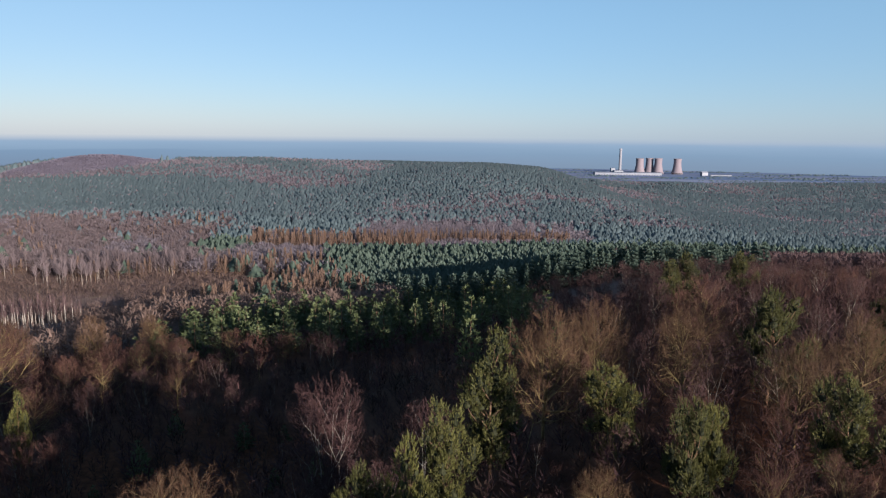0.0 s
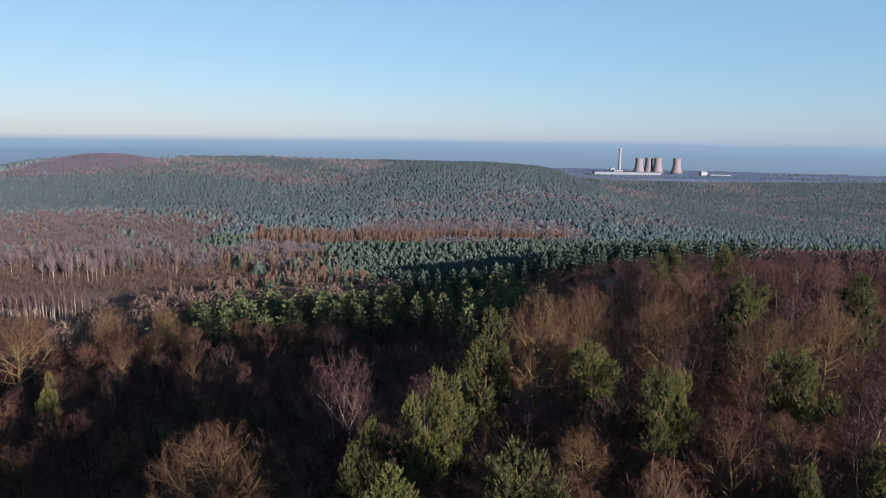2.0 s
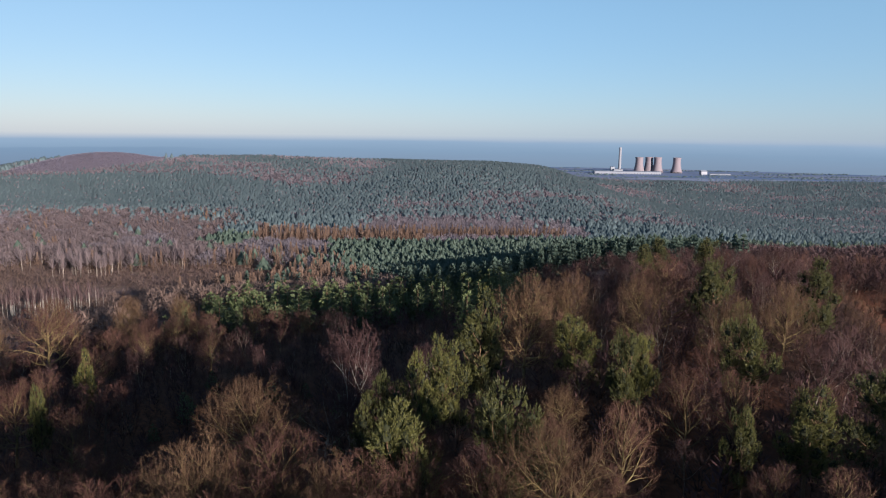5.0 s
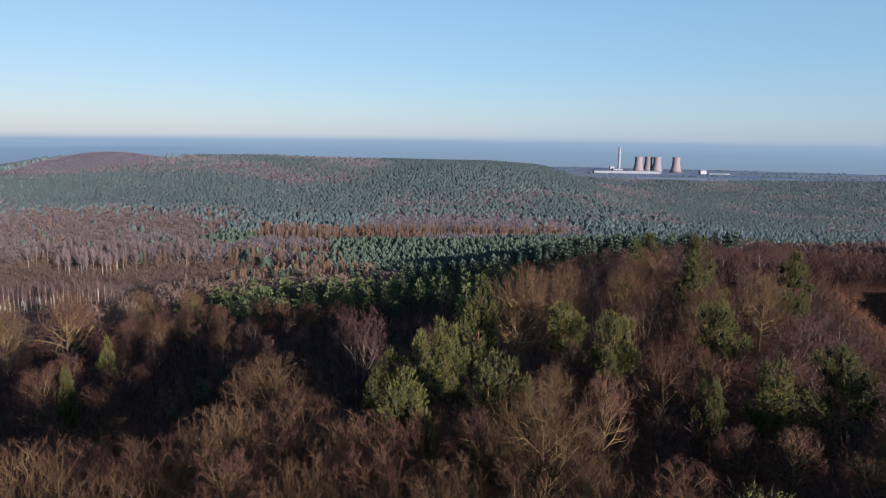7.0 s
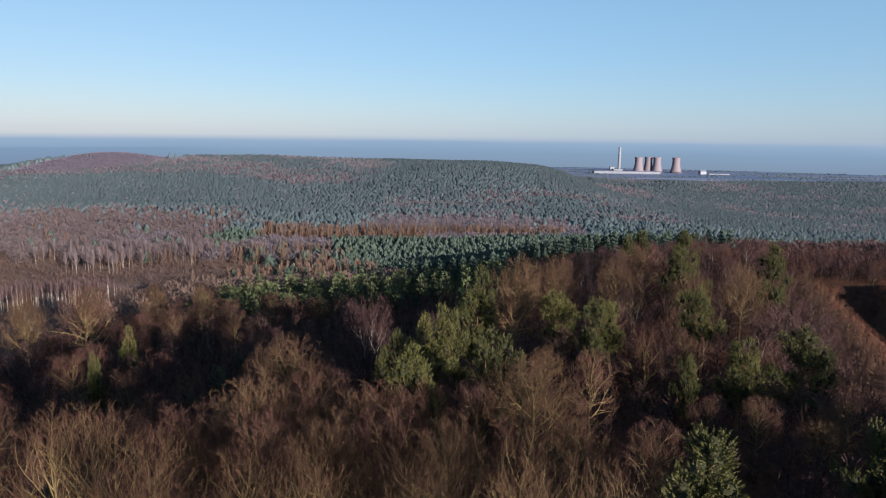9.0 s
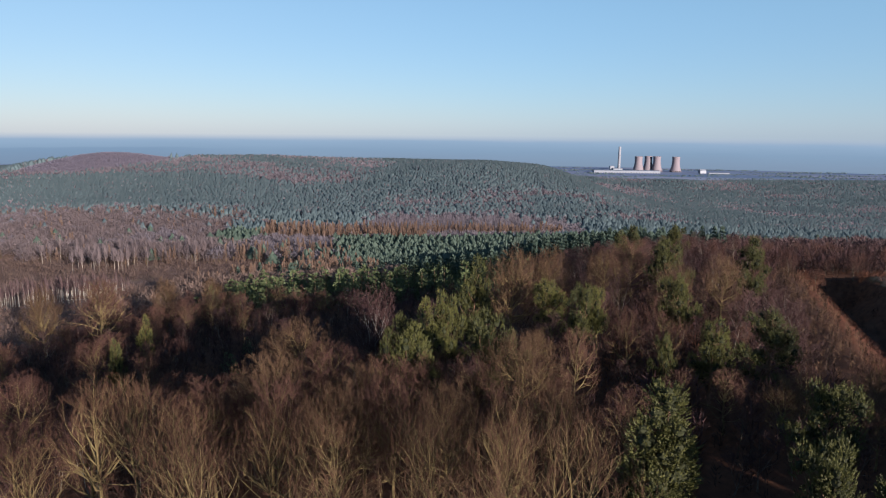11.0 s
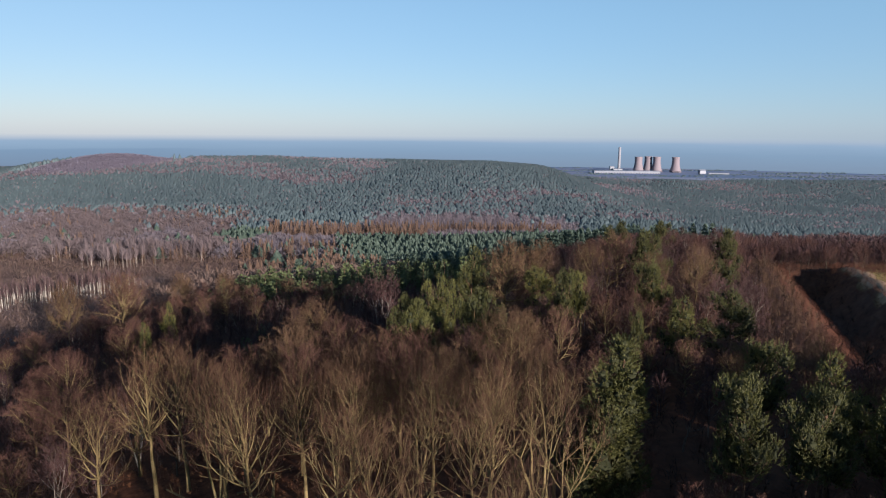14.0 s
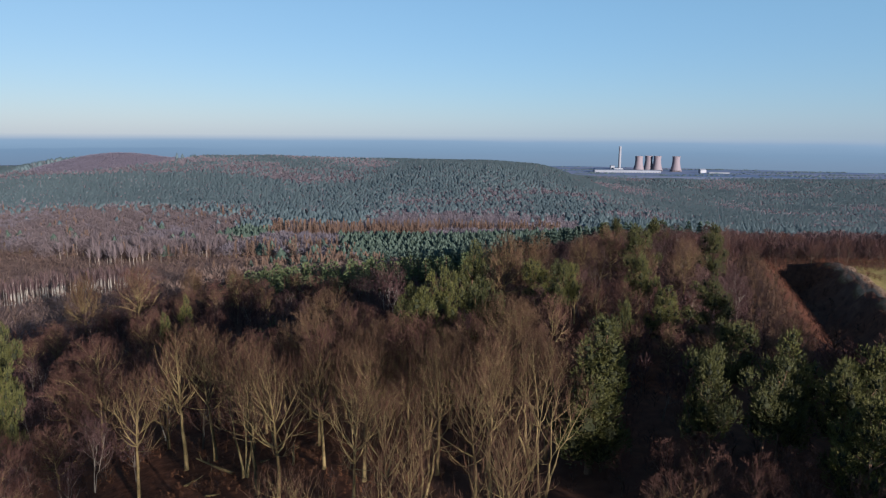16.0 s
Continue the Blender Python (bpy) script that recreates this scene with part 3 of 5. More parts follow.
def young_pine(seed, tiers=7, size=0.09):
    """A young conical pine, branched to the ground, one metre high."""
    rng = random.Random(seed)
    TV, TF, CV, CF = [], [], [], []
    prism(TV, TF, Vector((0, 0, -0.08)), Vector((0, 0, 0.92)), 0.022, 0.004, 5)
    for t in range(tiers):
        f = t / (tiers - 1)
        z = 0.10 + 0.80 * f
        r = 0.25 * (1 - f) ** 0.75 + 0.02
        n = max(3, int(9 * (1 - f) + 3))
        for k in range(n):
            a = 6.28 * (k + rng.random() * 0.7) / n + t
            rr = r * rng.uniform(0.55, 1.2)
            p = Vector((math.cos(a) * rr, math.sin(a) * rr, z + rng.uniform(-0.03, 0.05)))
            ax = Vector((math.cos(a) * 0.7, math.sin(a) * 0.7, 1.0)).normalized()
            tuft(CV, CF, rng, p, ax, size * rng.uniform(0.8, 1.4), 5, 0.2)
            if rr > 0.12:
                tuft(CV, CF, rng, p * 0.6 + Vector((0, 0, z * 0.4)), ax, size * 1.3, 3, 0.24)
    tuft(CV, CF, rng, Vector((0, 0, 0.9)), Vector((0, 0, 1)), size, 6, 0.15)
    top = max(v.z for v in CV)
    for v in TV + CV:
        v /= top
    return (TV, TF), (CV, CF)


def tree_master(name, label, category, group, shape, bark, leaf):
    """A tree as a thing with its trunk and crown, kept far under the ground sheet's use until it is copied."""
    root = new(name)
    (tv, tf), (cv, cf) = shape[:2]
    mesh_object("trunk", tv, tf, bark, root, smooth=True)
    mesh_object("crown", cv, cf, leaf, root)
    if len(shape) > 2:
        mesh_object("inner_needles", shape[2][0], shape[2][1], M_INNERSHADE, root)
    return tagged(root, label, category, group)


USED = set()


def stand(master, x, y, top=None, tall=None, wide=1.0, turn=0.0, lean=(0.0, 0.0)):
    """Sets a tree on the ground at (x, y), either up to the level top or tall metres high."""
    z = float(height(x, y))
    h = tall if tall else max(3.0, top - z)
    m = pose(x, y, z, lean[0], lean[1], turn)
    if master in USED:
        ob = copy_thing(master, m)
    else:
        USED.add(master)
        ob = master
        ob.matrix_basis = m
    ob.scale = (h * wide, h * wide, h)
    return ob


OAKS = [tree_master("oak_tree", "leafless spreading oak with olive brown twigs", "tree", "bare broadleaf trees",
                    bare_tree(10 + i, 1, 0.16, 0.58, 18, 8, 7, 6, 0.018, 0.0009, 0.08, fine=True, fan=1.1, dome=0.47, low=0.12, rise=0.2), M_BARK, M_OAKTWIG) for i in range(3)]
BEECHES = [tree_master("beech_tree", "tall leafless beech with pale olive trunk and ascending limbs", "tree", "tall bare beeches",
                       bare_tree(30 + i, 1 if i < 3 else 3, 0.36, 0.50, 17, 7, 4, 3, 0.0135, 0.00062, 0.13, fine=True, fan=0.95, wob=0.07, dome=0.36, low=0.30, rise=0.6), M_BARK, M_BEECHTWIG) for i in range(4)]
BIRCHES = [tree_master("birch_tree", "slender leafless birch, pale stem and purplish brown twigs", "tree", "bare birches",
                       bare_tree(50 + i, 1 + i % 2, 0.20, 0.44, 12, 6, 5, 5, 0.0085, 0.0013, 0.18, 0.02, dome=0.30, low=0.15, rise=0.15), M_BIRCHBARK, M_BIRCHTWIG) for i in range(4)]
SCRUBBY = [tree_master("young_oak", "small bushy leafless oak in the thicket", "tree", "small oaks of the thicket",
                       bare_tree(60 + i, 1, 0.10, 0.62, 12, 6, 6, 5, 0.014, 0.0014, 0.16, dome=0.47, low=0.1, rise=0.2), M_DARKBARK, M_OAKTWIG) for i in range(3)]
DOME_OAK = tree_master("oak_tree", "broad round-headed leafless oak, dense olive brown twigs", "tree", "bare broadleaf trees",
                       bare_tree(15, 1, 0.10, 0.60, 26, 9, 7, 7, 0.018, 0.0008, 0.06, fine=True, fan=1.15, dome=0.46, low=0.08, rise=0.25), M_BARK, M_DOMETWIG)
DOME_BIRCH = tree_master("birch_tree", "round-headed birch with white forking stems and purple twigs", "tree", "bare birches",
                         bare_tree(57, 3, 0.46, 0.46, 18, 6, 6, 6, 0.012, 0.0010, 0.10, dome=0.28, low=0.40, rise=0.1), M_WHITESTEM, M_BIRCHTWIG)
PINES = [tree_master("scots_pine", "Scots pine with sunlit yellow-green needle brushes", "tree", "Scots pines on the hill",
                     pine_tree(70 + i, (0.10, 0.14, 0.18, 0.12, 0.44, 0.46)[i], (0.22, 0.25, 0.27, 0.23, 0.25, 0.23)[i], 7 if i < 4 else 6), M_PINEBARK, M_NEEDLE) for i in range(6)]
COLUMN = tree_master("scots_pine", "tall narrow pine clothed with green needles to its foot", "tree", "Scots pines on the hill",
                     pine_tree(80, 0.04, 0.17, 12, 5, 84, 0.030, 8, True), M_PINEBARK, M_NEEDLE)
# coarse pines for the mostly unseen belt that shades the hill
SHADE_PINES = [tree_master("scots_pine", "dark Scots pine of a belt added to shade the hill", "tree", "Scots pines on the hill",
                          pine_tree(84 + i, 0.08, 0.26, 6, 4, 16, 0.075, 5), M_PINEBARK, M_NEEDLE) for i in range(3)]
YOUNG = [tree_master("young_pine", "young conical pine, dense green, branched to the ground", "tree", "young pines in the valley",
                     young_pine(90 + i), M_PINEBARK, M_YOUNG) for i in range(4)]

# ---- trees: single ones on the hill ----
rng = random.Random(5)
taken = []


def put(master, x, y, keep, **how):
    taken.append((x, y, keep))
    return stand(master, x, y, turn=rng.uniform(0, 360), **how)


# x, y, level of the top, shape, width
for x, y, top, k, wide in [(-3.2, 95, 21.0, 1, 0.85), (6.4, 95, 22.4, 2, 0.8), (18.6, 130, 18.6, 2, 1.0), (20, 112, 21.8, 4, 0.62), (22.6, 113, 21.6, 5, 0.66),
                           (6, 130, 22.6, 0, 0.8), (1.2, 118, 19.6, 3, 0.72), (-1.6, 108, 20.6, 0, 0.65), (-5.5, 107, 18.6, 1, 0.7),
                           (35.5, 115.5, 22.4, 4, 0.85), (43, 145, 23.8, 2, 0.9), (61.3, 148, 23.6, 1, 0.85),
                           (29, 101.5, 17.4, 2, 0.6), (35, 101.5, 20.0, 3, 0.95), (43.5, 103, 20.4, 2, 1.1),
                           (25.5, 57.5, 23.6, 4, 0.72), (30, 57, 23.4, 5, 0.85), (32.5, 71, 22.4, 4, 0.85), (36.6, 65, 23.2, 0, 0.9),
                           (38, 58, 22.6, 2, 0.9), (35.5, 50, 22, 1, 0.95), (45, 66, 21.5, 2, 1.0), (42, 53, 22, 0, 1.0), (34, 62, 21, 4, 0.8),
                           (-79, 113, 15.5, 0, 0.6), (-65, 93, 10.0, 3, 0.5), (-62, 157, 4.5, 0, 0.55), (-59, 138, 5, 3, 0.5), (54, 205, 18, 1, 0.9), (49.5, 203, 17, 3, 0.9), (66, 207, 18, 2, 0.9)]:
    put(PINES[k], x, y, 4.4, top=top, wide=wide)
for k in range(60):            # belt of pines along the brow, mostly out of view, added for shade
    x, y = 44 + 34 * ((k * 0.618) % 1) + 0.10 * abs(k - 30), -30 + 1.75 * k
    put(SHADE_PINES[k % 3], x, y, 3.4, tall=15 + k % 4, wide=1.0)
put(COLUMN, 15.4, 64.2, 6.0, top=24.2, wide=1.25)
for x, y, tall in [(23, 51, 9), (27, 49, 9.5), (21, 55, 8), (31, 51, 9), (25, 46, 9), (19.5, 50, 7.5), (34, 46, 9)]:
    put(SCRUBBY[int(x) % 3], x, y, 3.6, tall=tall)
for x, y, top, k, wide in [(-18.5, 107.3, 18.2, 3, 0.9), (-26, 92, 15.3, 1, 0.8), (13, 138, 23.3, 3, 0.75), (21.5, 149, 21.5, 3, 0.8), (15, 116, 14.2, 3, 0.95), (37, 152, 20, 0, 1.1),
                           (43, 167, 20.3, 1, 1.1), (-65, 141, 4.6, 0, 0.9), (-58, 108, 9.5, 2, 0.95), (-71, 226, -1.6, 3, 0.62), (-84, 222, -1.0, 3, 0.62), (-99, 214, 0.2, 3, 0.62), (-112, 205, 0.5, 3, 0.6),
                           (-90, 195, 3.5, 0, 1.0), (-8, 87, 16, 0, 0.7), (1.5, 86, 17, 1, 0.65), (9.1, 89, 21.6, 3, 0.9), (-5.5, 89.5, 18.2, 0, 0.8), (-1, 90.5, 18.0, 1, 0.8), (3.8, 90, 18.4, 2, 0.8), (13.5, 90, 16.5, 0, 0.7), (-14, 91, 15, 2, 0.75), (12, 104, 15.5, 1, 0.7), (-1, 104, 15, 0, 0.75),
                           (40, 132, 21.8, 3, 0.75), (31, 142, 22.2, 3, 0.75), (52, 140, 21.8, 3, 0.75), (31.5, 109, 18.4, 0, 0.75), (25, 122, 18.5, 2, 0.8), (-20, 95, 17.9, 3, 0.8), (-13, 94.5, 18.2, 0, 0.8), (-8.5, 91.5, 17.8, 3, 0.74), (-16.5, 83, 18.6, 1, 0.75), (-10, 81, 19.3, 3, 0.78), (-4.5, 82, 19.0, 2, 0.74), (1, 80, 19.6, 3, 0.76), (6, 79, 19.6, 1, 0.74), (12, 80, 19.0, 3, 0.8), (19, 82, 17.8, 0, 0.8),
                           (-30, 95, 12.5, 0, 0.8), (-36, 101, 10.5, 2, 0.85), (-25, 100, 13, 1, 0.8), (-41, 93, 10.5, 1, 0.85), (-46, 103, 9, 0, 0.9), (-38, 110, 8.5, 2, 0.9), (-53, 97, 7.5, 1, 0.9), (-31, 108, 9, 0, 0.8),
                           (33, 92, 16, 0, 0.9), (24, 57, 15.5, 1, 0.85), (29, 55, 14.5, 2, 0.9), (17.3, 99.5, 18.6, 0, 0.7), (26, 108, 19.6, 2, 0.7), (38.5, 90, 16.5, 3, 0.9), (43.5, 94, 16, 2, 0.9), (28.5, 94, 15.5, 1, 0.85), (49, 91, 16.5, 3, 0.9), (45, 83, 16.5, 1, 0.9), (50, 79, 16.5, 2, 0.9), (54, 97, 16.5, 0, 0.9)]:
    put(DOME_OAK if k == 3 else OAKS[k], x, y, 5.0, top=top, wide=wide)
for x, y, top, k in [(-18, 66, 20.4, 0), (3, 57, 22.5, 2), (9.4, 64, 23.6, 3), (-31.3, 85, 18, 1), (-35, 84, 17.5, 0), (-25, 77.5, 18.5, 3),
                     (-22, 72, 19.5, 1), (-38, 76, 15, 2), (-0.6, 68.4, 21, 0), (-9, 60, 20.5, 2), (-2, 75, 20.5, 3), (-14.5, 75, 19, 1), (-9, 70, 20, 0), (5, 67, 21.8, 1), (8, 71.5, 21.3, 3), (11.5, 68, 21.4, 0), (5.5, 74, 20.8, 2), (11, 76, 20.4, 3), (17, 75, 18.8, 1)]:
    put(BEECHES[k], x, y, 3.6, top=top)
for x, y, top, k, wide in [(-10.8, 125, 19.2, 4, 0.78), (32.5, 137, 19.8, 3, 1.0), (-1, 126, 16.2, 4, 0.8), (-5, 119, 12.5, 4, 1.0), (27, 131, 17, 1, 1.0), (-43, 97, 9.5, 4, 0.9), (46, 120, 19.5, 0, 1.2), (-12, 119, 11, 1, 1.5), (-9, 121, 12, 2, 1.5), (-14, 123, 12, 0, 1.5), (-10.5, 122.5, 12.5, 3, 1.5), (27, 76, 15, 1, 1.3), (31, 79, 15, 2, 1.3), (35.5, 81, 14.5, 3, 1.3), (23, 79, 14.5, 0, 1.2), (40, 79, 14.5, 1, 1.3)]:
    put(DOME_BIRCH if k == 4 else BIRCHES[k], x, y, 3.0, top=top, wide=wide)

# ---- trees: the wood around them ----


def fill(n, region, gap, choose):
    """Throws trees into a region, never nearer than the gap."""
    x0, x1, y0, y1 = region
    for _ in range(n):
        x, y = rng.uniform(x0, x1), rng.uniform(y0, y1)
        if abs(x) > 0.66 * (y + 8) + 14:
            continue
        got = choose(x, y)
        if not got:
            continue
        master, tall, wide, keep = got
        if any((x - a) ** 2 + (y - b) ** 2 < (0.5 * (keep + c) * gap) ** 2 for a, b, c in taken):
            continue
        put(master, x, y, keep, tall=tall, wide=wide)


def in_ditch(x, y):
    u = (x - 88.5) * 0.9455 - (y - 140) * 0.3256
    return u > -23 and 100 < y < 194


def wood(x, y):
    if in_ditch(x, y):
        return None
    u = rng.random()
    if x > 88 and y > 175:
        return rng.choice(SCRUBBY), rng.uniform(3.5, 6.5), 1.1, 4.4
    if x > 17 and y < 76:
        return (rng.choice(SCRUBBY), rng.uniform(4, 7), 1.0, 4.4)
    if y < 82 and x > -45:
        if x < -6 and y > 46:
            return None
        if abs(x - 0.25 * (y + 3)) < 5.0 and y < 60:
            return None
        if x > 12 and y >= 62:
            return rng.choice(OAKS), rng.uniform(8, 12), 0.8, 5.6
        if -13 < x < 16 and y < 70:
            return (rng.choice(BEECHES), rng.uniform(14.5, 17), rng.uniform(0.85, 1.05), 5.2)
        if -46 < x < 14 and y < 92:
            return (rng.choice(BEECHES), rng.uniform(14, 18), rng.uniform(0.85, 1.1), 6.4) if u < 0.7 else (rng.choice(OAKS), rng.uniform(12, 15), 0.75, 6.4)
        return (rng.choice(BEECHES), rng.uniform(14, 18), rng.uniform(0.85, 1.1), 4.6) if u < 0.7 else (rng.choice(OAKS), rng.uniform(12, 15), 0.75, 4.6)
    if ((x + 26) / 22) ** 2 + ((y - 160) / 45) ** 2 < 1:
        return (rng.choice(BIRCHES), rng.uniform(3, 6), 1.3, 4.2) if u < 0.7 else (rng.choice(YOUNG), rng.uniform(3, 5.5), 1.2, 4.2)
    if x < -22:
        h = rng.uniform(9, 14)
        return (rng.choice(OAKS if u < 0.3 else SCRUBBY), h, rng.uniform(0.8, 1.1), 6.0) if u < 0.65 else (rng.choice(BIRCHES), h * 0.8, 1.0, 4.5)
    if x > 12 + 0.1 * (y - 100):
        h = rng.uniform(7.5, 11) if y > 112 else rng.uniform(5.5, 8.5)
        return (rng.choice(BIRCHES), h, rng.uniform(1.0, 1.4), 4.2) if u < 0.55 else (rng.choice(SCRUBBY), h, rng.uniform(0.8, 1.05), 4.8)
    h = rng.uniform(3.5, 6.5)
    return (rng.choice(BIRCHES), h, rng.uniform(0.9, 1.3), 4.6) if u < 0.6 else (rng.choice(SCRUBBY), h, 1.0, 5.0)


fill(2600, (-110, 140, 42, 130), 1.06, wood)
for k in range(64):            # the wood goes on unseen under and behind the flight, added for shade
    x, y = -62 + 140 * ((k * 0.7548777) % 1), -22 + 64 * ((k * 0.5698403) % 1)
    if all((x - a) ** 2 + (y - b) ** 2 > 25 for a, b, c in taken):
        put(BIRCHES[k % 4] if k % 3 else BEECHES[k % 4], x, y, 4.5, tall=13 + (k * 7) % 5, wide=0.9)
fill(2600, (-110, 190, 130, 215), 1.38, wood)


def valley(x, y):
    if x > 25 + 0.1 * (y - 200) and y < 250:
        return (rng.choice(BIRCHES), rng.uniform(7, 10), 1.2, 4.6) if x < 85 else (rng.choice(SCRUBBY), rng.uniform(4, 7), 1.1, 4.6)
    if y > 225 or x > -30:
        return (rng.choice(BIRCHES), rng.uniform(6, 9), 1.2, 5.0) if x > 30 else (rng.choice(YOUNG), rng.uniform(7.5, 12.5), rng.uniform(0.9, 1.25), 5.2)
    return (rng.choice(BIRCHES), rng.uniform(5, 8), 1.2, 5.0)


fill(2400, (-85, 130, 175, 330), 1.25, valley)


# ---- far woods, each stand one body of trees ----
def far_conifer(seed, tiers=6, spokes=6):
    """A plantation pine from far off: tiers of drooping boughs laid like shingles on a blunt cone."""
    r = np.random.RandomState(seed)
    V, T = [], []
    for t in range(tiers):
        f = t / tiers
        z, rad = 0.30 + 0.60 * f, 0.34 * (1 - f ** 1.25) + 0.035
        n = max(4, spokes - int(2.5 * f))
        for i in range(n):
            a = 6.283 * (i + 0.5 * r.rand()) / n + 0.7 * t
            h = 4.0 / n * r.uniform(0.8, 1.1)
            q = rad * r.uniform(0.75, 1.15)
            k = len(V)
            V += [(0.16 * q * math.cos(a), 0.16 * q * math.sin(a), z + 0.17 * r.uniform(0.85, 1.15)),
                  (q * math.cos(a - h), q * math.sin(a - h), z + r.uniform(-0.05, 0.03)), (q * math.cos(a + h), q * math.sin(a + h), z + r.uniform(-0.05, 0.03))]
            T.append((k, k + 1, k + 2))
    k = len(V)
    V += [(0.05, 0, 0.82), (-0.025, 0.045, 0.82), (-0.025, -0.045, 0.82), (0, 0, 1.0)]
    T += [(k, k + 1, k + 3), (k + 1, k + 2, k + 3), (k + 2, k, k + 3)]
    return np.array(V), np.array(T), np.zeros(len(T), int)


def far_spire(seed, sides=7):
    """A pine of the far ridge: a slim uneven cone, its boughs too small to tell apart."""
    r = np.random.RandomState(seed)
    V, T = [], []
    rings = [(0.15, 0.27), (0.60, 0.17)]
    for k, (z, rad) in enumerate(rings):
        for i in range(sides):
            a = 6.283 * (i + 0.5 * k) / sides
            q = rad * r.uniform(0.7, 1.25)
            V.append((q * math.cos(a), q * math.sin(a), z + r.uniform(-0.05, 0.05)))
    V.append((r.uniform(-0.03, 0.03), r.uniform(-0.03, 0.03), 1.0))
    for k in range(len(rings) - 1):
        for i in range(sides):
            j = (i + 1) % sides
            T += [(k * sides + i, k * sides + j, (k + 1) * sides + i), (k * sides + j, (k + 1) * sides + j, (k + 1) * sides + i)]
    k = (len(rings) - 1) * sides
    T += [(k + i, k + (i + 1) % sides, len(V) - 1) for i in range(sides)]
    return np.array(V), np.array(T), np.zeros(len(T), int)


def far_round(seed, n=46, size=0.12, wide=0.42, low=0.25, stem=0.016, slim=1.0):
    """A leafless tree from far off: a dome of small sprays of twigs over its stem."""
    r = np.random.RandomState(seed)
    V, T, M = [], [], []
    for i in range(3):
        a, b = 2.1 * i, 2.1 * (i + 1)
        k = len(V)
        V += [(stem * math.cos(a), stem * math.sin(a), -0.05), (stem * math.cos(b), stem * math.sin(b), -0.05), (0, 0, 0.8)]
        T.append((k, k + 1, k + 2))
        M.append(1)
    for i in range(n):
        u = (i + r.rand()) / n
        a = i * 2.4 + r.uniform(-0.5, 0.5)
        q = r.uniform(0.65, 1.05)
        ring = math.sqrt(max(0.0, 1 - u ** 2.2))
        c = np.array([wide * ring * q * math.cos(a), wide * ring * q * math.sin(a), low + (0.95 - low) * u * (0.6 + 0.4 * q)])
        out = np.array([math.cos(a) * ring, math.sin(a) * ring, 0.7]) + r.normal(0, 0.5, 3)
        out /= np.linalg.norm(out)
        side = np.cross(out, np.array([0, 0, 1.0]) + r.normal(0, 0.35, 3))
        side /= np.linalg.norm(side)
        w = size * slim * r.uniform(0.12, 0.3)
        k = len(V)
        V += [tuple(c - 0.4 * size * out - w * side), tuple(c - 0.4 * size * out + w * side), tuple(c + 0.8 * size * r.uniform(0.7, 1.3) * out)]
        T.append((k, k + 1, k + 2))
        M.append(0)
    return np.array(V), np.array(T), np.array(M)


def near_conifer(seed, tiers=8):
    """A plantation pine with separate boughs, tier on tier."""
    r = np.random.RandomState(seed)
    V, T = [], []
    for t in range(tiers):
        f = t / (tiers - 1)
        z, rad, n = 0.14 + 0.76 * f, 0.24 * (1 - f) ** 0.7 + 0.035, int(9 - 4 * f)
        for i in range(n):
            a = 6.283 * (i + r.rand() * 0.6) / n + t
            q = rad * r.uniform(0.65, 1.2)
            c, s = math.cos(a), math.sin(a)
            w = 0.055 * r.uniform(0.8, 1.4)
            zt = z + r.uniform(0.0, 0.07)
            k = len(V)
            V += [(0.15 * q * c, 0.15 * q * s, z + 0.05), (0.65 * q * c - w * s, 0.65 * q * s + w * c, z - 0.01), (0.65 * q * c + w * s, 0.65 * q * s - w * c, z + 0.03), (q * c, q * s, zt),
                  (0.7 * q * c, 0.7 * q * s, zt + 0.075)]
            T += [(k, k + 2, k + 1), (k + 1, k + 2, k + 3), (k + 1, k + 2, k + 4)]
    V += [(0.03, 0, 0.8), (-0.02, 0.025, 0.8), (-0.02, -0.025, 0.8), (0, 0, 1.0)]
    k = len(V) - 4
    T += [(k, k + 1, k + 3), (k + 1, k + 2, k + 3), (k + 2, k, k + 3)]
    return np.array(V), np.array(T), np.zeros(len(T), int)


def far_bare(seed, sprays=20, clear=0.35, wide=0.30, cone=False, stem=0.016, thick=0.02):
    """A leafless tree seen from far off: stem, and thin strokes of twigs fanning up and out."""
    r = np.random.RandomState(seed)
    V, T, M = [], [], []
    for i in range(3):
        a, b = 2.1 * i, 2.1 * (i + 1)
        k = len(V)
        V += [(stem * math.cos(a), stem * math.sin(a), -0.05), (stem * math.cos(b), stem * math.sin(b), -0.05), (0, 0, 0.9)]
        T.append((k, k + 1, k + 2))
        M.append(1)
    for i in range(sprays):
        f = (i + r.rand()) / sprays
        z = clear + (0.90 - clear) * f
        a = i * 2.4 + r.uniform(-0.4, 0.4)
        prof = (1.0 - 0.85 * f) if cone else math.sin(math.pi * (0.22 + 0.66 * f))
        rad = wide * prof * r.uniform(0.5, 1.1)
        q = r.uniform(0.15, 0.55)
        c, s = math.cos(a), math.sin(a)
        t = a + r.uniform(-0.5, 0.5)
        up = (0.02 if cone else 0.20) * r.uniform(0.4, 1.2)
        w = thick * r.uniform(0.6, 1.5)
        bx, by = rad * q * c, rad * q * s
        ex, ey = bx + rad * (1 - q) * math.cos(t), by + rad * (1 - q) * math.sin(t)
        k = len(V)
        V += [(bx - w * s, by + w * c, z - 0.06), (bx + w * s, by - w * c, z - 0.06 + w), (ex, ey, min(1.03, z + up))]
        T.append((k, k + 1, k + 2))
        M.append(0)
    return np.array(V), np.array(T), np.array(M)


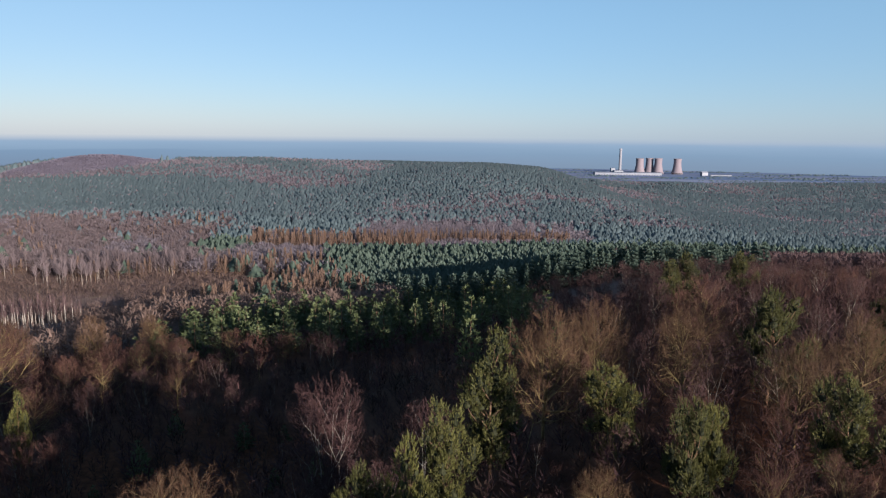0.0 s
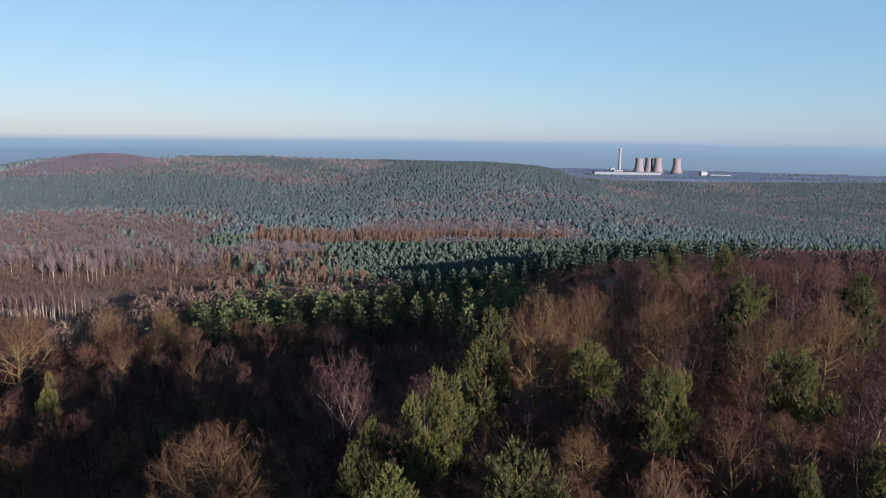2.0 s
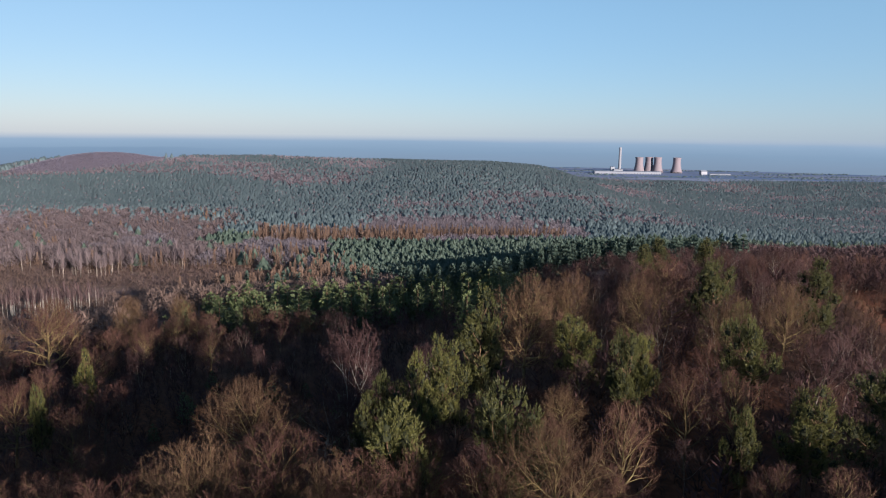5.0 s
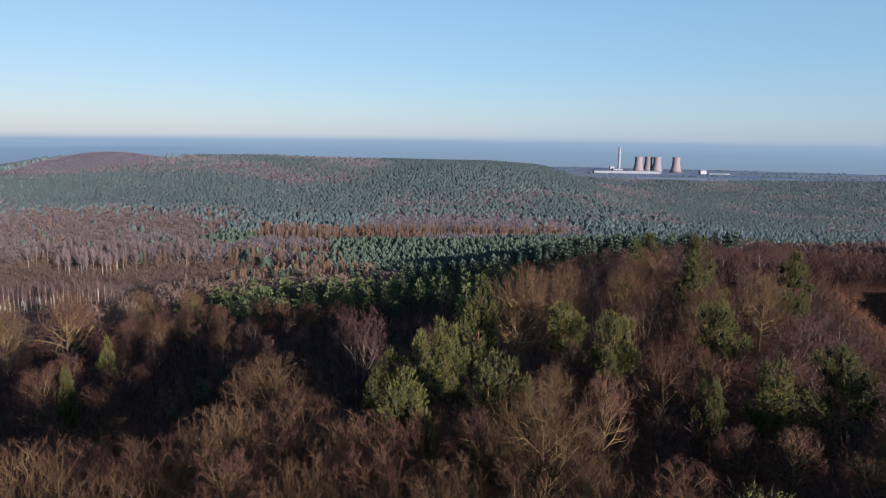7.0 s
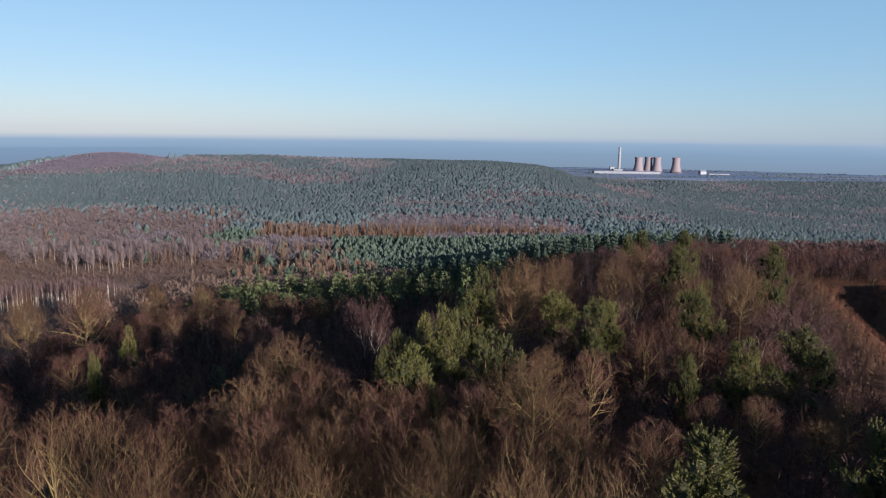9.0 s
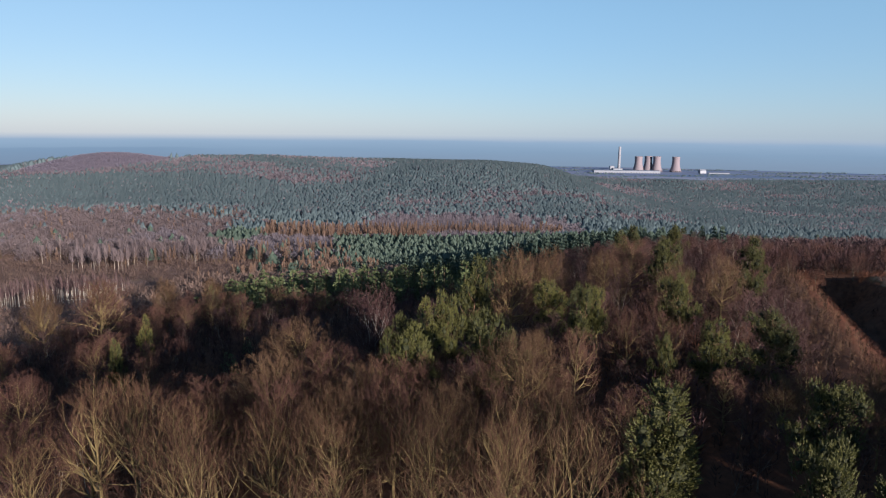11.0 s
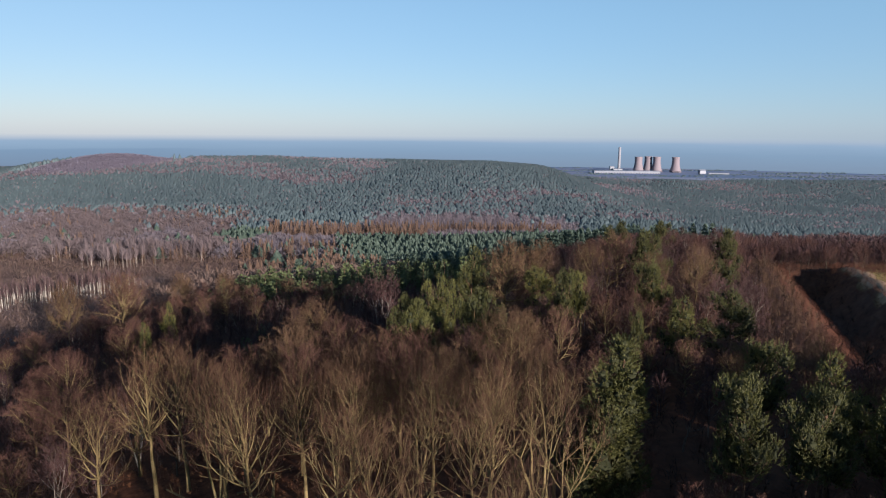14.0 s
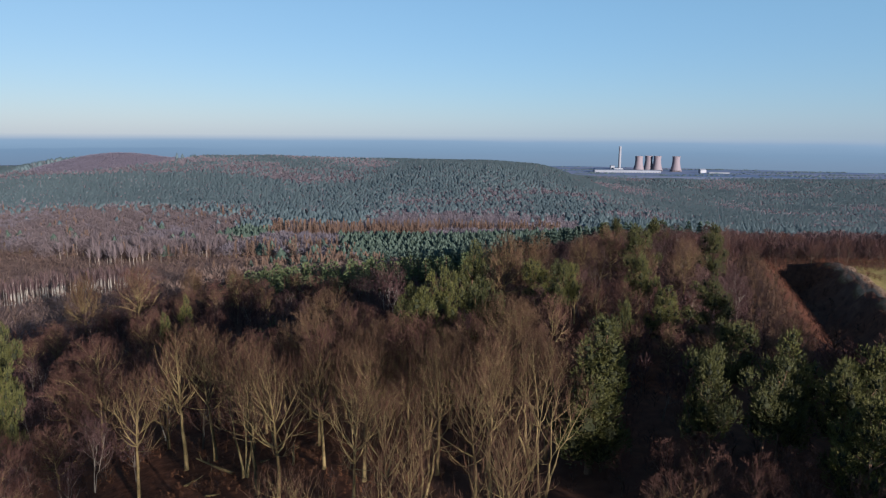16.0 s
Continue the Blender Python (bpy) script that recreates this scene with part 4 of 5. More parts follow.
def scatter(name, label, category, templates, mats, xs, ys, tall, wide, seed, smooth=False):
    """Many far trees in one mesh."""
    r = np.random.RandomState(seed)
    zs = height(xs, ys)
    pick = r.randint(0, len(templates), len(xs))
    allv, allt, allm, base = [], [], [], 0
    for i, (V, T, M) in enumerate(templates):
        sel = np.where(pick == i)[0]
        if not len(sel):
            continue
        a = r.uniform(0, 6.28, len(sel))
        h = r.uniform(tall[0], tall[1], len(sel))
        w = h * r.uniform(wide[0], wide[1], len(sel))
        c, s = np.cos(a), np.sin(a)
        X = (V[None, :, 0] * c[:, None] - V[None, :, 1] * s[:, None]) * w[:, None] + xs[sel][:, None]
        Y = (V[None, :, 0] * s[:, None] + V[None, :, 1] * c[:, None]) * w[:, None] + ys[sel][:, None]
        Z = V[None, :, 2] * h[:, None] + zs[sel][:, None]
        allv.append(np.stack([X, Y, Z], -1).reshape(-1, 3))
        allt.append((T[None] + (np.arange(len(sel)) * len(V))[:, None, None] + base).reshape(-1, 3))
        allm.append(np.tile(M, len(sel)))
        base += len(sel) * len(V)
    if not allv:
        return None
    me = tri_mesh(name, np.concatenate(allv), np.concatenate(allt), mats, np.concatenate(allm), smooth)
    return tagged(new(name, me), label, category, kind="stuff")


def jitter_grid(x0, x1, y0, y1, gap, seed):
    r = np.random.RandomState(seed)
    nx, ny = max(1, int((x1 - x0) / gap)), max(1, int((y1 - y0) / gap))
    gx, gy = np.meshgrid(x0 + gap * (np.arange(nx) + 0.5), y0 + gap * (np.arange(ny) + 0.5))
    xs = (gx + r.uniform(-0.42, 0.42, gx.shape) * gap).ravel()
    ys = (gy + r.uniform(-0.42, 0.42, gy.shape) * gap).ravel()
    ok = np.abs(xs) < 0.68 * (ys + 10) + 30
    return xs[ok], ys[ok]


def wander(xs, ys, size, seed):
    """Smooth noise from -1 to 1, for the borders of the stands."""
    return np.array([noise.noise((a / size, b / size, seed * 9.7)) for a, b in zip(xs, ys)])


CONIFERS = [far_conifer(i, 7, 7) for i in range(6)]
CONIFERS_NEAR = [near_conifer(i) for i in range(6)]
CONIFERS_MID = [far_spire(30 + i, 6) for i in range(8)]
CONIFERS_FAR = [far_spire(20 + i, 5) for i in range(6)]
BARES = [far_round(i, 130, 0.14, slim=0.8) for i in range(5)]
BARES_FAR = [far_round(40 + i, 24, 0.26, 0.42, slim=1.1) for i in range(6)]
LARCHES = [far_bare(60 + i, 84, 0.20, 0.24, True, thick=0.018) for i in range(5)]
WHITESTEMS = [far_bare(90 + i, 28, 0.55, 0.17, stem=0.019, thick=0.010) for i in range(5)]
STEMS = [far_bare(80 + i, 80, 0.52, 0.28, stem=0.018, thick=0.011) for i in range(5)]

# which stand a far place belongs to
xs, ys = jitter_grid(-560, 520, 250, 760, 5.8, 1)
dice = np.random.RandomState(77)
w = wander(xs, ys, 45, 1) * 24 + wander(xs, ys, 18, 6) * 12 + dice.normal(0, 7, len(xs))
inside_young = (ys < 300) & (xs > -95) | (ys < 330) & (xs > -15)
birch_row = (xs > -260) & (xs < -148) & (np.abs(ys - (318 + 0.25 * (xs + 180))) < 16)
clearing = ((xs + 205) / 22) ** 2 + ((ys - 452) / 17) ** 2 < 1 + 0.02 * w
low = (xs + w < -108) & (ys + w < 528)
strip = (xs + 0.5 * w > -170) & (xs < -12) & (ys + 0.3 * w > 622) & (ys + 0.3 * w < 690) | (xs >= -12) & (xs < 118) & (ys + 0.25 * w > 655) & (ys + 0.25 * w < 692)
slope_larch = (xs + 0.6 * w > -165) & (xs + 0.4 * w < -40 - 0.28 * (ys - 420)) & (ys + w > 372) & (ys + 0.5 * w < 575)
pine_a = (xs + 0.4 * w > -40 - 0.28 * (ys - 420)) & (ys + w > 300) & (ys + 0.25 * w < 622 + 0.2 * np.maximum(xs, 0))
pine_b = (xs + 0.5 * w > -200) & (xs + 0.5 * w < -165) & (ys > 600) & (ys < 690)
pine_c = (xs + 0.5 * w > 135) & (ys + w > 600) | (xs + w > -190) & (xs + w < -70) & (ys + 0.5 * w > 700)
west = (xs + w < -170) & (ys + w > 525)
mark = np.ones(len(xs), int)
mark[west] = 4
mark[pine_a | pine_b | pine_c] = 2
mark[strip | slope_larch] = 3
pull = dice.rand(len(xs))
mark[slope_larch & (pull < 0.22)] = 1
mark[slope_larch & (pull > 0.86)] = 2
mark[strip & (pull < 0.08)] = 1
odd = wander(xs, ys, 60, 8) + dice.normal(0, 0.22, len(xs))
mark[(mark == 4) & (odd > 0.7)] = 3
mark[(mark == 4) & (odd < -0.5)] = 1
mark[((mark == 4) | (mark == 1)) & (xs < -150) & (ys + 60 * odd > 720) & (pull < 0.3)] = 2
mark[((mark == 4) | (mark == 1)) & (dice.rand(len(xs)) < 0.03)] = 2
mark[(xs + w > 135) & (ys < 600)] = 1          # leafless wood behind the brow of the fort hill
mark[clearing | inside_young] = 0
mark[(mark > 0) & low] = 6
mark[birch_row] = 5
SHRUBS = [far_round(160 + i, 60, 0.23, 0.5, 0.05, 0.006, 0.5) for i in range(5)]
scatter("heath_scrub", "reddish low birch and heather scrub in the valley", "scrub", SHRUBS, [M_VALLEYWOOD, M_BARK], xs[mark == 6], ys[mark == 6], (2.5, 7), (1.0, 1.4), 7)
brow = (mark == 1) & (xs > 120) & (ys < 600)
mark[brow] = 0
scatter("mixed_wood", "dark purple-brown leafless wood behind the brow", "woodland", BARES, [M_BELT, M_BARK], xs[brow], ys[brow], (8, 13), (0.9, 1.3), 35)
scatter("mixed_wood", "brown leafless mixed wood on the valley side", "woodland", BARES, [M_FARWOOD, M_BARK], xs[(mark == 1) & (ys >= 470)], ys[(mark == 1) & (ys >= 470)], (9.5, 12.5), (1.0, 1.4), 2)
scatter("mixed_wood", "warm brown leafless young wood below the hill", "woodland", BARES, [M_VALLEYWOOD, M_BARK], xs[(mark == 1) & (ys < 470)], ys[(mark == 1) & (ys < 470)], (7, 12), (0.9, 1.3), 20)
behind = (mark == 2) & (ys + w > 640)
close = (mark == 2) & ~behind & (ys < 400)
deep = (mark == 2) & ~behind & (ys >= 400)
scatter("pine_plantation", "dark green plantation pines below the fort hill", "woodland", CONIFERS_NEAR, [M_MIDPINE], xs[close], ys[close], (11, 16), (0.95, 1.3), 3)
scatter("pine_plantation", "dark green rows of plantation pines in the valley", "woodland", CONIFERS, [M_MIDPINE], xs[deep], ys[deep], (12, 14.5), (1.1, 1.4), 19)
scatter("pine_plantation", "plantation pines behind the fort hill, tinted blue-green for haze", "woodland", CONIFERS_MID, [M_FARPINE], xs[behind], ys[behind], (12.2, 13.8), (1.15, 1.4), 18, True)
scatter("larch_plantation", "orange-brown leafless larches in a block", "woodland", LARCHES, [M_LARCH, M_PINEBARK], xs[mark == 3], ys[mark == 3], (13, 18), (0.9, 1.2), 4)
m4 = mark == 4
kind4 = dice.rand(len(xs))
edge = (xs > -300) & (xs < -120) & (ys < 560) & (kind4 < 0.45)
rest = m4 & ~edge
scatter("larch_wood", "tall pale-stemmed brown larch wood", "woodland", STEMS, [M_WESTWOOD, M_FARSTEM], xs[m4 & edge], ys[m4 & edge], (13, 18), (0.8, 1.2), 5)
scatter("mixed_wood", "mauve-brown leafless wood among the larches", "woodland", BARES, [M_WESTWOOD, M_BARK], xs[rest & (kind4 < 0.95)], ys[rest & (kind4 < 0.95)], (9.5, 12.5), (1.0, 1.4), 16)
scatter("larch_wood", "orange-brown larches among bare trees", "woodland", LARCHES, [M_LARCH, M_PINEBARK], xs[rest & (kind4 >= 0.95)], ys[rest & (kind4 >= 0.95)], (10, 15), (0.9, 1.2), 17)
bx, by = jitter_grid(-262, -148, 285, 350, 4.2, 9)
ok = np.abs(by - (318 + 0.25 * (bx + 180))) < 16
scatter("birch_belt", "belt of white-stemmed birches with purple tops", "woodland", WHITESTEMS, [M_BELT, M_WHITESTEM], bx[ok], by[ok], (9, 14), (0.8, 1.1), 6)
lx, ly = jitter_grid(-264, -220, 496, 524, 6.4, 33)
scatter("larch_wood", "row of tall pale trunks at the edge of the brown wood", "woodland", STEMS, [M_WESTWOOD, M_FARSTEM], lx, ly, (14, 18), (0.8, 1.1), 34)
# left slope under the hill
lx, ly = jitter_grid(-330, -60, 175, 300, 7.0, 10)
ok = (lx < -95 - 0.1 * (ly - 175)) & ~((lx < -120) & (ly > 238))
scatter("hillside_scrub", "brown leafless scrub below the hill", "scrub", SHRUBS, [M_OAKTWIG, M_BARK], lx[ok], ly[ok], (3, 7), (1.0, 1.4), 11)
lx, ly = jitter_grid(-300, -120, 238, 312, 4.5, 12)
scatter("heath_scrub", "reddish heather and bracken below the birch belt", "scrub", SHRUBS, [M_HEATH, M_BARK], lx, ly, (0.8, 2.5), (1.2, 1.8), 13)
lx, ly = jitter_grid(-262, -160, 395, 535, 3.6, 14)
scatter("rough_grass", "pale rough grass and heather in the valley clearing", "grass", SHRUBS, [M_HEATH, M_BARK], lx, ly, (0.4, 2.2), (1.3, 2.2), 15)

# beyond the valley
for x0, x1, y0, y1, gap, seed, cone, dome in [(-800, 900, 760, 1180, 4.4, 21, CONIFERS_MID, BARES_FAR), (-1100, 1350, 1180, 1750, 5.6, 24, CONIFERS_FAR, BARES_FAR)]:
    xs, ys = jitter_grid(x0, x1, y0, y1, gap, seed)
    w = wander(xs, ys, 150, 3) + 0.5 * wander(xs, ys, 45, 4) + np.random.RandomState(78).normal(0, 0.30, len(xs))
    heath = ((xs + 608) / 128) ** 2 + ((ys - 1300) / 235) ** 2 < 1 + 0.3 * w
    west_pine = ((xs + 405 + 0.2 * (ys - 900)) / 215) ** 2 + ((ys - 910) / 165) ** 2 < 1 + 0.6 * w
    mid_pine = (xs + 60 * w > -195) & (xs + 50 * w < -60) & (ys + 60 * w < 1000)
    crest_pine = (ys + 60 * w > 890 + 0.25 * np.abs(xs)) & (xs + 60 * w > -110) & (xs < 330)
    east_pine = (xs + 60 * w > 125) & (w > -0.14)
    ridge_pine = (ys > 1080) & (xs < -60) & (w > 0.18) | (xs + 50 * w < -690) & (ys > 1020)
    pine = (west_pine | mid_pine | crest_pine | east_pine | ridge_pine | (w > 0.62)) & ~heath
    stray = np.random.RandomState(79).rand(len(xs))         # single trees of the other kind in each stand
    pine = (pine & (stray > 0.2)) | (~heath & (stray > 0.95))
    bare = ~pine & ~heath
    scatter("far_pine_forest", "pine forest covering the far ridge, tinted blue-green for haze", "woodland", cone, [M_FARPINE], xs[pine], ys[pine], (12.0, 13.2), (1.4, 1.75), seed + 1, True)
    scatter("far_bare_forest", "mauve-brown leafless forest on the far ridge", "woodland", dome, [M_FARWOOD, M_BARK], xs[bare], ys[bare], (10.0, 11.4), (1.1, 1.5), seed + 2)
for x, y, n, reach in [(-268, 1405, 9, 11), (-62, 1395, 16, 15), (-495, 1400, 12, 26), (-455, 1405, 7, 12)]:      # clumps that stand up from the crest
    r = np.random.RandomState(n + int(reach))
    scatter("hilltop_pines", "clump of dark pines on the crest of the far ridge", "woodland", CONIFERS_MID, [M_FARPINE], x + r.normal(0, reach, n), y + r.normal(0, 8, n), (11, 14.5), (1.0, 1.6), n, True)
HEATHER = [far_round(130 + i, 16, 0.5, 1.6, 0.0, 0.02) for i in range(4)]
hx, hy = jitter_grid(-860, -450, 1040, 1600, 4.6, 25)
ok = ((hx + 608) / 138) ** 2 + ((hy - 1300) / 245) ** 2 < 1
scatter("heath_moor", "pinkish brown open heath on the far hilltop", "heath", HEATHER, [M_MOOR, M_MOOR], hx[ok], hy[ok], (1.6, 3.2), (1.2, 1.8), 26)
xs, ys = jitter_grid(-2600, 3000, 1780, 4700, 30.0, 31)
w = wander(xs / 3.2, ys, 130, 5) + 0.4 * wander(xs / 3.0, ys, 45, 7)
ok = (w > 0.26) & ((xs - 1250) ** 2 / 420 ** 2 + (ys - 4150) ** 2 / 200 ** 2 > 1)
scatter("plain_woods", "woods and hedgerows in strips over the plain, tinted blue-green for haze", "woodland", CONIFERS_FAR, [M_FARPINE], xs[ok], ys[ok], (3.5, 6), (5.0, 9.0), 32, True)

# thicket of birch and thorn between the trees of the hill
THICKET = [far_bare(150 + i, 38, 0.12, 0.42, thick=0.016, stem=0.01) for i in range(6)]
xs, ys = jitter_grid(-115, 205, 84, 262, 3.3, 51)
u = (xs - 88.5) * math.cos(radians(19)) - (ys - 140) * math.sin(radians(19))
open_fort = (u > -21) & (ys > 98) & (ys < 194)
beech_floor = (ys < 96) & (xs > -46) & (xs < 14)
pick = np.random.RandomState(52).rand(len(xs))
ok = ~open_fort & ~beech_floor & (pick < 0.8)
scatter("birch_thicket", "dense purple-brown thicket of birch and thorn saplings", "thicket", THICKET, [M_THICKET, M_SCRUB], xs[ok & (pick < 0.5)], ys[ok & (pick < 0.5)], (2.5, 6.0), (0.9, 1.3), 53)
scatter("oak_thicket", "dense brown thicket of oak and bramble saplings", "thicket", THICKET, [M_SCRUB, M_SCRUB], xs[ok & (pick >= 0.5)], ys[ok & (pick >= 0.5)], (2.5, 5.5), (0.9, 1.4), 54)

xs, ys = jitter_grid(66, 205, 172, 226, 2.3, 55)
u = (xs - 88.5) * math.cos(radians(19)) - (ys - 140) * math.sin(radians(19))
ok = (ys > 192)
xs, ys = xs[ok], ys[ok]
scatter("birch_thicket", "dark purple thicket beyond the rampart", "thicket", THICKET, [M_BIRCHTWIG, M_BIRCHBARK], xs, ys, (2.0, 5.0), (1.0, 1.5), 56)


# ---- undergrowth ----
BUSHES = [far_bare(100 + i, 26, 0.05, 0.55, thick=0.022) for i in range(5)]
FERNS = [far_bare(120 + i, 22, 0.02, 0.8, thick=0.035) for i in range(4)]
xs, ys = jitter_grid(-110, 200, 40, 215, 2.9, 41)
ditch = ((xs - 88.5) * 0.9455 - (ys - 140) * 0.3256 > -13) & (ys > 98) & (ys < 194)
beech_floor = (ys < 92) & (xs > -46) & (xs < 14)
lots = np.random.RandomState(8).rand(len(xs))
ok = ~ditch & (~beech_floor | (lots < 0.12))
scatter("bramble_undergrowth", "brown bramble and sapling undergrowth between the trees", "undergrowth", BUSHES, [M_SCRUB, M_SCRUB], xs[ok], ys[ok], (1.0, 2.8), (0.8, 1.2), 42)
xs, ys = jitter_grid(42, 125, 96, 194, 1.35, 43)
u = (xs - 88.5) * math.cos(radians(19)) - (ys - 140) * math.sin(radians(19))
ok = ((u < -6) & (u > -12.5) | (u > 1.5) & (u < 5)) & (ys > 98)
bx2, by2 = jitter_grid(36, 118, 96, 194, 2.0, 57)
u2 = (bx2 - 88.5) * math.cos(radians(19)) - (by2 - 140) * math.sin(radians(19))
bank = (u2 > -24) & (u2 < -13.5)
scatter("hillside_scrub", "olive brown thorn scrub on the bank before the ditch", "scrub", THICKET, [M_DOMETWIG, M_SCRUB], bx2[bank], by2[bank], (1.0, 2.4), (1.1, 1.6), 58)
scatter("bracken", "rust-red dead bracken on the rampart bank", "undergrowth", FERNS, [M_BRACKEN, M_BRACKEN], xs[ok], ys[ok], (0.6, 1.3), (0.9, 1.3), 44)

xs, ys = jitter_grid(-48, 6, 50, 96, 1.25, 49)
patch = wander(xs, ys, 7, 12) + 0.5 * wander(xs, ys, 2.5, 13)
ok = patch > -0.08
scatter("bracken", "red-brown bracken and leafy beech seedlings on the woodland floor", "undergrowth", FERNS, [M_LITTER, M_LITTER], xs[ok], ys[ok], (0.3, 1.0), (0.8, 1.2), 50)
xs, ys = jitter_grid(58, 115, 96, 194, 1.9, 47)
u = (xs - 88.5) * math.cos(radians(19)) - (ys - 140) * math.sin(radians(19))
ok = (u > -10.5) & (u < 1.5)
# brambles added to darken the ditch where it lies in shade
scatter("ditch_brambles", "dark bramble and heather added to deepen the shade in the rampart ditch", "undergrowth", BUSHES, [M_SCRUB, M_SCRUB], xs[ok], ys[ok], (0.8, 1.8), (1.0, 1.5), 48)
TURF = [far_bare(140 + i, 14, 0.0, 1.2, thick=0.08) for i in range(3)]
xs, ys = jitter_grid(85, 150, 100, 194, 1.5, 45)
u = (xs - 88.5) * math.cos(radians(19)) - (ys - 140) * math.sin(radians(19))
ok = (u > 9.5) & (u < 60)
hum = (u > 8) & (u < 45) & (wander(xs, ys, 9, 15) > 0.12)
scatter("bracken", "patches of rust-brown bracken on the turf of the fort", "undergrowth", FERNS, [M_BRACKEN, M_BRACKEN], xs[hum], ys[hum], (0.5, 1.2), (1.0, 1.4), 60)
scatter("rough_grass", "yellow-green rough winter grass inside the rampart", "grass", TURF, [M_GRASS, M_GRASS], xs[ok], ys[ok], (0.15, 0.4), (0.9, 1.4), 46)


def fallen_log(x, y, length, r, turn):
    """A fallen stem with a few broken stubs, lying on the leaf litter."""
    rg = random.Random(int(x * 13 + y))
    V, F = [], []
    joints = limb(V, F, rg, Vector((0, 0, r * 0.8)), Vector((1, 0, 0)), length, r, 6, 0.0, 0.03, 7, 0.45)
    for k in (1, 3, 4):
        p, dd, rr = joints[k]
        limb(V, F, rg, p, around(rg, dd, 0.9, rg.uniform(0.3, 2.8)), length * 0.16, rr * 0.5, 2, 0.05, 0.1, 5, 0.4)
    ob = mesh_object("fallen_log", V, F, M_BARK, smooth=True)
    ob.matrix_basis = pose(x, y, float(height(x, y)) + 0.05, 0, 0, turn)
    return tagged(ob, "fallen pale bare tree stem on the leaf litter", "log", "fallen stems")


for x, y, length, r, turn in [(-27, 79, 7, 0.22, 150), (-24, 81, 5, 0.16, 25), (-33, 78, 6, 0.18, 60), (-19, 78, 6.5, 0.2, 100), (-29, 74, 5, 0.15, 10)]:
    fallen_log(x, y, length, r, turn)


# ---- power station on the plain ----
def plain_material(name, colour, dirt, scale, rough=0.8):
    m = bpy.data.materials.new(name)
    m.use_nodes = True
    nt = m.node_tree
    b = nt.nodes["Principled BSDF"]
    mp = nt.nodes.new("ShaderNodeMapping")
    mp.inputs["Scale"].default_value = (1, 1, 0.25)
    nt.links.new(nt.nodes.new("ShaderNodeNewGeometry").outputs["Position"], mp.inputs[0])
    f = noise_node(nt, scale, 5, 0.6, mp.outputs[0])
    nt.links.new(ramp(nt, f, [(0.35, dirt), (0.65, colour)]), b.inputs["Base Color"])
    b.inputs["Roughness"].default_value = rough
    return m


# concrete and cladding dimmed and blued, distance haze put into their colours
M_TOWER = plain_material("hazed_tower_concrete", (0.150, 0.130, 0.152), (0.138, 0.120, 0.141), 0.04)
M_WHITE = plain_material("hazed_cladding", (0.155, 0.175, 0.215), (0.135, 0.155, 0.192), 0.03, 0.5)
M_STACK = plain_material("hazed_stack_concrete", (0.165, 0.175, 0.205), (0.145, 0.155, 0.182), 0.03)
M_DARK = plain_material("dark_opening", (0.06, 0.06, 0.07), (0.04, 0.04, 0.05), 0.05)


def lathe(profile, n=32):
    V, F = [], []
    for r, z in profile:
        for i in range(n):
            a = 2 * math.pi * i / n
            V.append((r * math.cos(a), r * math.sin(a), z))
    for k in range(len(profile) - 1):
        for i in range(n):
            j = (i + 1) % n
            F.append((k * n + i, k * n + j, (k + 1) * n + j, (k + 1) * n + i))
    return V, F


def cooling_tower(x, y):
    root = new("cooling_tower")
    root.location = (x, y, float(height(x, y)))
    prof = []
    for i in range(15):
        z = 8 + 84 * i / 14
        prof.append((22 * math.sqrt(1 + ((z - 70) / 56) ** 2), z))
    prof += [(r - 1.2, z) for r, z in prof[::-1]]
    V, F = lathe(prof, 40)
    shell = mesh_object("shell", V, F, M_TOWER, root, smooth=True)
    V, F = lathe([(22.4, 89.5), (23.9, 89.5), (24.1, 92.2), (22.4, 92.2)], 40)
    mesh_object("rim", V, F, M_TOWER, shell)
    V, F = [], []
    for i in range(36):
        a = 2 * math.pi * i / 36
        b = a + 2 * math.pi / 72
        prism(V, F, Vector((35 * math.cos(a), 35 * math.sin(a), -3)), Vector((33.6 * math.cos(b), 33.6 * math.sin(b), 8.5)), 0.7, 0.7, 4)
    mesh_object("leg_ring", V, F, M_TOWER, root)
    V, F = lathe([(30, -3), (30, 8)], 32)
    mesh_object("packing", V, F, M_DARK, root)
    return tagged(root, "pinkish concrete hyperboloid cooling tower on the plain", "cooling tower", "cooling towers")


def chimney(x, y, tall):
    root = new("power_station_chimney")
    root.location = (x, y, float(height(x, y)))
    V, F = lathe([(9.0, -3), (8.2, tall * 0.4), (7.2, tall - 8), (7.2, tall), (6.0, tall), (6.0, tall - 4)], 24)
    shaft = mesh_object("shaft", V, F, M_STACK, root, smooth=True)
    for z in (tall * 0.33, tall * 0.66, tall - 9):
        V, F = lathe([(8.2, z), (9.6, z), (9.6, z + 2), (8.2, z + 2)], 24)
        mesh_object("gallery", V, F, M_STACK, shaft)
    return tagged(root, "tall slim pale concrete chimney on the plain", "chimney")


